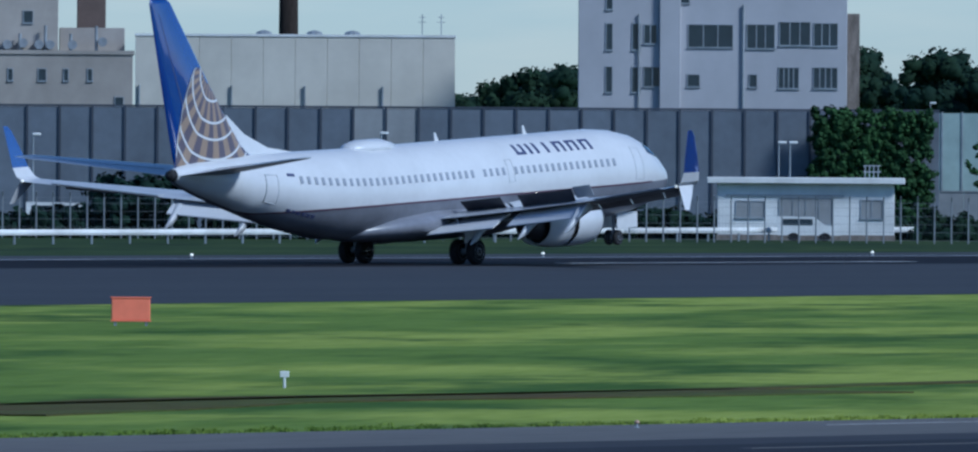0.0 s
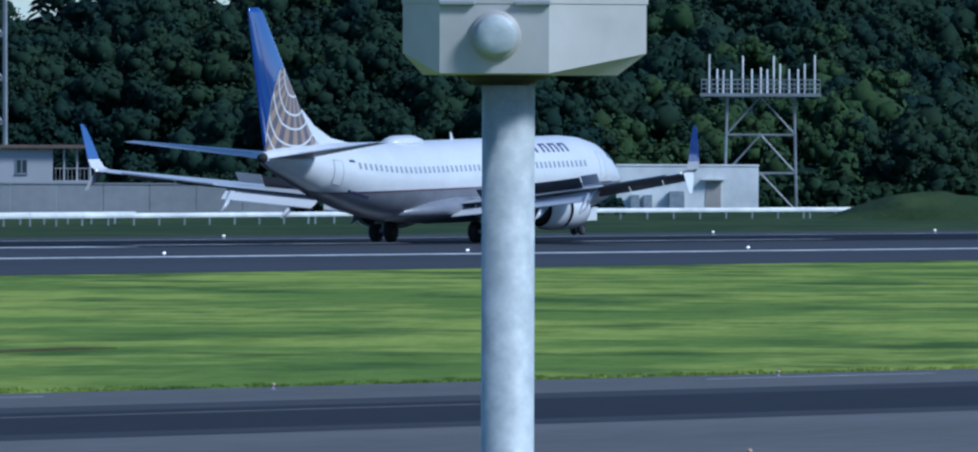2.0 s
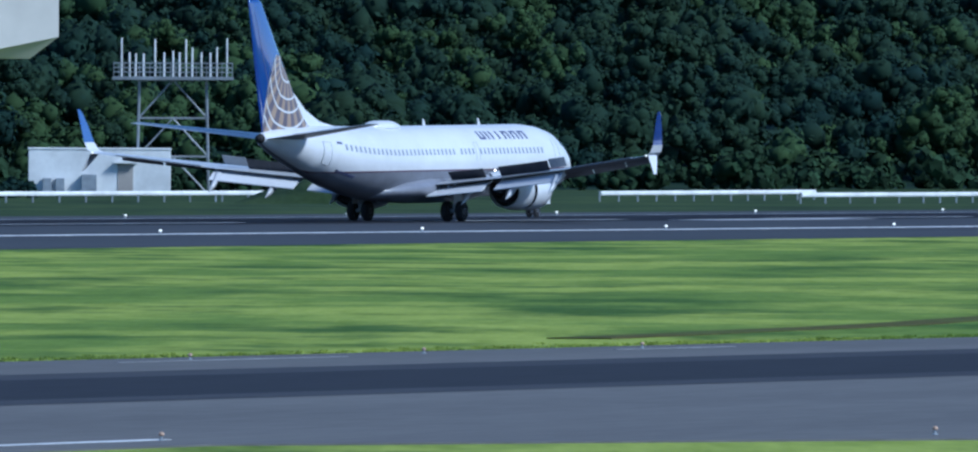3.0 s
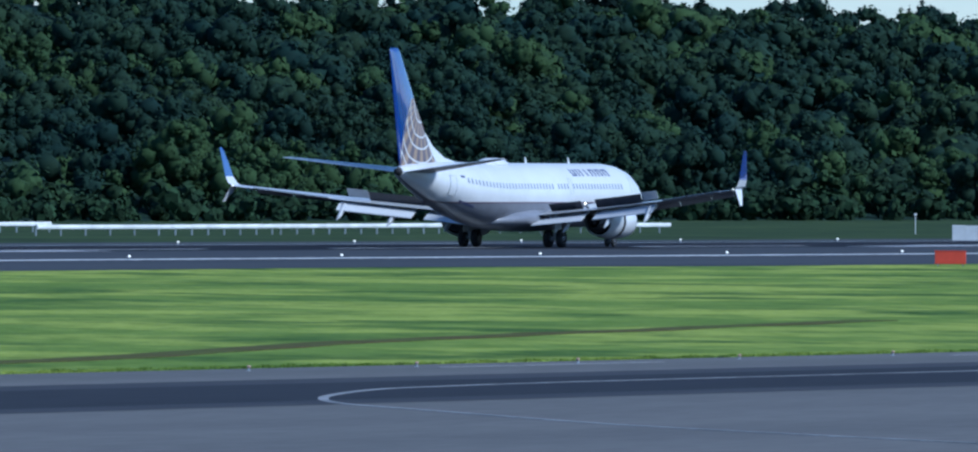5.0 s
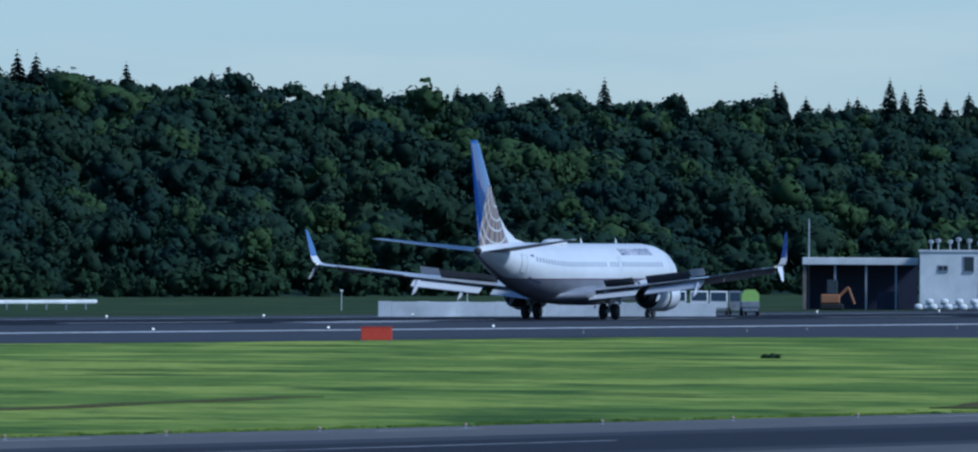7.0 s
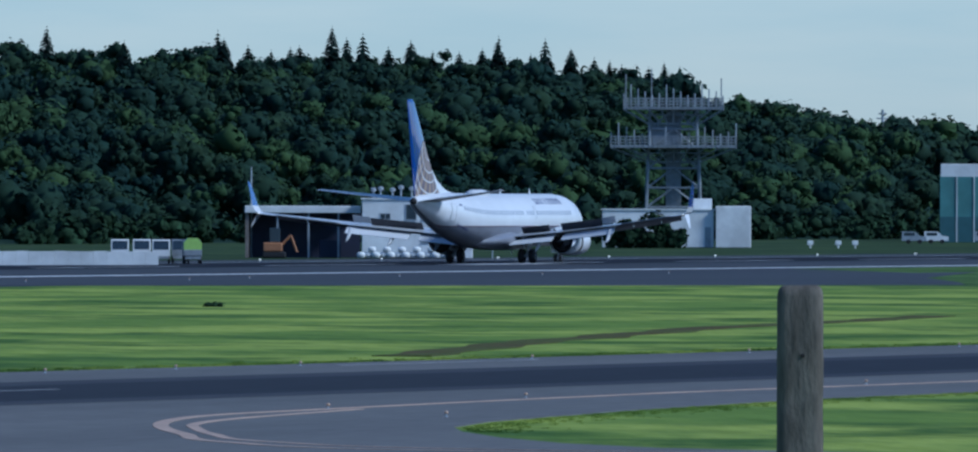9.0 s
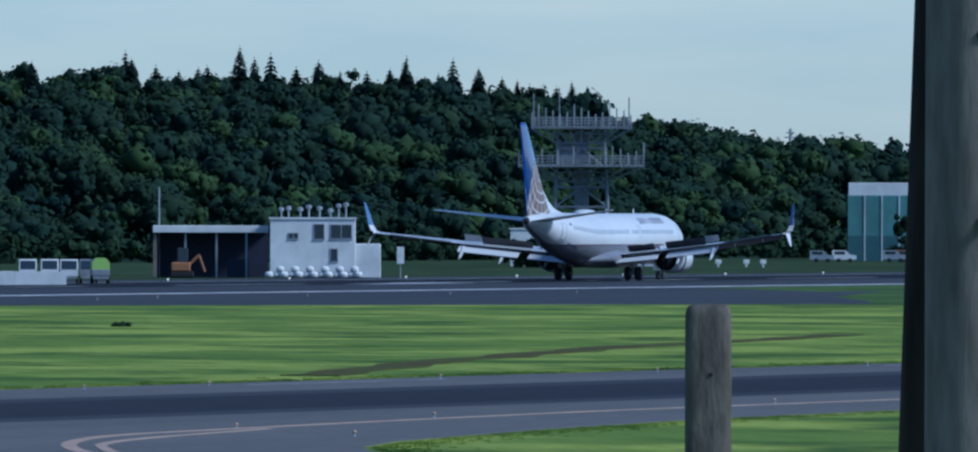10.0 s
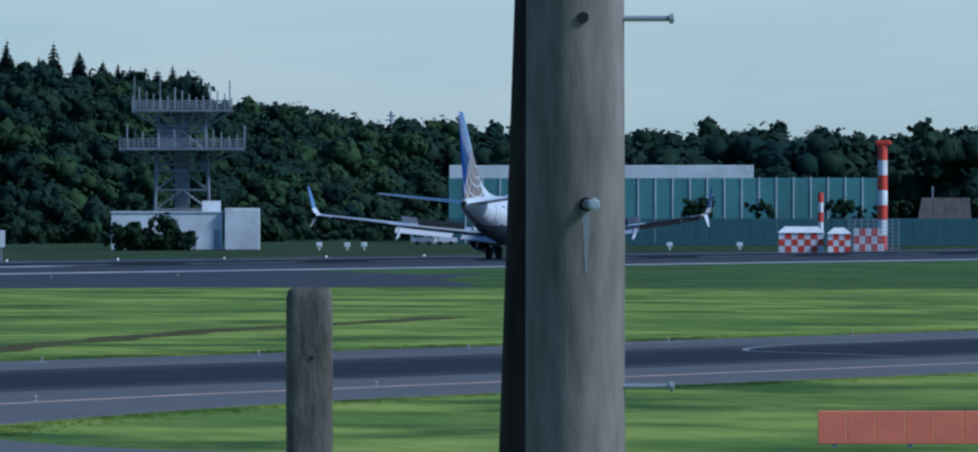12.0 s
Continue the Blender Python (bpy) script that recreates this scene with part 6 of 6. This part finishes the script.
# dark shrubs along the fence
hedge = []
for k in range(420):
    a = 55.9 + 3.6 * rng.rand()
    R = 906 + rng.uniform(-2, 3) if a < 57.3 else 934 + rng.uniform(-3, 8)
    tall = 2.3 if 56.3 < a < 56.75 else .15
    hedge.append((R * math.sin(radians(a)), R * math.cos(radians(a)), rng.uniform(-.5, tall + .3), rng.uniform(.6, 1.0), 6.3 * rng.rand()))
for k in range(60):
    a = 61.8 + .75 * rng.rand()
    R = 1185 + rng.uniform(0, 6)
    hedge.append((R * math.sin(radians(a)), R * math.cos(radians(a)), rng.uniform(1.0, 2.2), rng.uniform(.5, .8), 6.3 * rng.rand()))
for k in range(50):
    a = rng.choice([62.95, 63.05, 63.5, 62.42]) + rng.normal(0, .05)
    R = 1190 + rng.uniform(0, 16)
    hedge.append((R * math.sin(radians(a)), R * math.cos(radians(a)), rng.uniform(-.3, .5), rng.uniform(.5, .8), 6.3 * rng.rand()))
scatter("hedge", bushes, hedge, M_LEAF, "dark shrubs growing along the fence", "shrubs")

# ragged grass along the taxiway's edge and tussocks in the field
def blades(n, h):
    b = rng.uniform(-.25, .25, (n, 2))
    a = rng.uniform(0, 2 * np.pi, n)
    hh = h * rng.uniform(.5, 1.2, n)
    w = .03
    v = np.stack([np.c_[b[:, 0] - w * np.cos(a), b[:, 1] - w * np.sin(a), np.zeros(n)], np.c_[b[:, 0] + w * np.cos(a), b[:, 1] + w * np.sin(a), np.zeros(n)], np.c_[b[:, 0] + rng.normal(0, .08, n), b[:, 1] + rng.normal(0, .08, n), hh]], 1).reshape(-1, 3)
    return v, np.arange(3 * n).reshape(-1, 3)


tuft = [blades(26, .10) for _ in range(8)]
spots = [(rng.uniform(220, 640), 161.0 + abs(rng.normal(0, 1.0)), -.03, rng.uniform(.35, .75), 6.3 * rng.rand()) for k in range(3600)]
spots += [(rng.uniform(340, 470), 0, -.03, rng.uniform(.2, .4), 6.3 * rng.rand()) for k in range(1500)]
spots = [(x, y if y else float(np.interp(x, [339, 347, 356, 376, 400, 430, 470], [111, 113.6, 115.8, 118.8, 121.4, 122, 122.1])) - abs(rng.normal(0, .8)), z, sc, a) for x, y, z, sc, a in spots]
scatter("grass_edge", tuft, spots, M_GRASS, "ragged grass blades along the taxiway", "grass")
t = tagged(new("tussock", tri_mesh("tussock", *crown(.9, .35, 7, 200, .12), M_SHRUB)), "low dark tussock of weeds in the field", "weeds")
t.matrix_basis = pose(717.5, 247.4, -.12, 0, 0, 20) @ Matrix.Diagonal((1.0, 1.0, .38, 1))


# ---- near things between the camera and the taxiway ----
# camera mast: zinc pole with an octagonal housing
t = thing("beacon_mast", "zinc pole carrying an ivory plastic housing with a round button", "mast", facing(63.142, 42))
part("pole", lathe([(-.05, .072), (5.43, .069)], "z", 28), M_GALV, t, "galvanised round pole", smooth=True, at=pose(.014, 0, 0))
part("flange", lathe([(-.04, .17), (0.0, .17), (.02, .07)], "z", 20), M_GALV, t)
PLAN = ((-.166, -.20), (.119, -.20), (.374, -.03), (.374, .14), (.119, .26), (-.166, .26), (-.263, .14), (-.263, -.03))
hs = part("housing", loft([[(x * .8, y * .8, 5.438) for x, y in PLAN], [(x, y, 5.442 if abs(y) > .19 else 5.495) for x, y in PLAN], [(x, y, 5.622) for x, y in PLAN], [(x * 1.012, y * 1.012, 5.624) for x, y in PLAN],
                           [(x * 1.012, y * 1.012, 5.64) for x, y in PLAN], [(x, y, 5.642) for x, y in PLAN], [(x * .98, y * .98, 5.9) for x, y in PLAN], [(x * .8, y * .8, 5.95) for x, y in PLAN]]), M_IVORY, t, "aged ivory plastic housing with canted sides")
part("neck", lathe([(5.411, .08), (5.421, .085), (5.439, .13)], "z", 20), M_BLACK, hs, "dark gasket under the housing")
part("button", lathe([(-.245, .02), (-.243, .045), (-.236, .054), (-.17, .057)], "y", 28), M_GALV, hs, "round bluish button", smooth=True, at=pose(-.02, 0, 5.54))
part("button_ring", lathe([(-.21, .064), (-.205, .066), (-.17, .066)], "y", 28), M_IVORY, hs, smooth=True, at=pose(-.02, 0, 5.54))
for x in (-.121, .076):
    part("latch", box(x - .048, x + .048, -.215, -.18, 5.618, 5.630, .003), M_STEEL, hs, "small grey latch")

# concrete post, worn at the top
def worn_post(at, w, h, label):
    rings = []
    levels = [h * k / 120 for k in range(118)] + [h - .03, h - .012, h - .004, h]
    for z in levels:
        inset = {h - .012: .004, h - .004: .011, h: .022}.get(z, 0)
        ring = []
        for k in range(28):
            a = 2 * math.pi * (k + .5) / 28
            c, q = math.cos(a), math.sin(a)
            rad = w / 2 / (abs(c) ** 7 + abs(q) ** 7) ** (1 / 7) - inset
            rad += .0035 * noise.noise(Vector((c * 2, q * 2, z * 7))) + .0015 * noise.noise(Vector((c * 6, q * 6, z * 25)))
            ring.append((rad * c, rad * q, z + (.004 * noise.noise(Vector((c, q, 5))) if z > h - .02 else 0)))
        rings.append(ring)
    t = thing("concrete_post", label, "post", at)
    part("shaft", loft(rings), M_POST, t, smooth=True)
    part("bolt_hole", lathe([(-w / 2 - .004, .006), (-w / 2 + .02, .006)], "y", 10), M_BLACK, t, at=pose(.007, 0, h - .196))
    return t


worn_post(facing(73.065, 45), .128, 5.01, "weathered grey concrete fence post with a bolt hole")

# stout concrete pole with a dark timber pole behind, and step bolts
t = thing("utility_pole", "stout weathered concrete utility pole with step bolts", "pole", facing(74.014, 45))
rings = []
for k in range(60):
    z = 9.0 * k / 59
    r = .1385 - .0022 * (z - 5.26)
    rings.append([((r + .0012 * noise.noise(Vector((4 * math.cos(w), 4 * math.sin(w), z * 2)))) * math.cos(w), r * math.sin(w), z - .05) for w in [2 * math.pi * i / 40 for i in range(40)]])
part("shaft", loft(rings), M_CONC, t, "rain-streaked concrete shaft", smooth=True)
for z in (5.763, 4.733):
    b = part("step_bolt", rod((.10, -.03, z), (.265, -.03, z), .008), M_STEEL, t, "steel step bolt")
    part("bolt_head", lathe([(.262, .005), (.264, .014), (.275, .014), (.277, .005)], "x", 8), M_STEEL, b, at=pose(0, -.03, z))
b = part("through_bolt", rod((.052, -.20, 5.243), (.026, -.12, 5.243), .014), M_STEEL, t, "short through bolt")
part("washer", lathe([(-.144, .02), (-.132, .02)], "y", 14), M_CONC_D, b, at=pose(.03, 0, 5.243))
part("bolt_head", lathe([(-.205, .012), (-.203, .019), (-.19, .019)], "y", 6), M_GALV, b, at=pose(.052, 0, 5.243))
part("lime_streak", join(*[box(.03 - w / 2, .03 + w / 2, -.1375, -.13, z0, z1) for w, z0, z1 in ((.021, 5.19, 5.228), (.017, 5.15, 5.19), (.012, 5.095, 5.15), (.007, 5.05, 5.095))]), M_PANEL_L, t, "pale lime streak under the bolt")
part("bolt_hole", lathe([(-.1435, .016), (-.12, .016)], "y", 14), M_BLACK, t, at=pose(.022, 0, 5.765))
t = thing("timber_pole", "dark stained timber pole leaning close behind the concrete pole", "pole", facing(73.893, 45.6))
part("shaft", loft([[(x + .105 * math.cos(w), .105 * math.sin(w), z) for w in [2 * math.pi * i / 24 for i in range(24)]] for x, z in ((-.175, -.05), (.0, 5.0), (.14, 9.0))]), M_CONC_D, t, smooth=True)


motions()
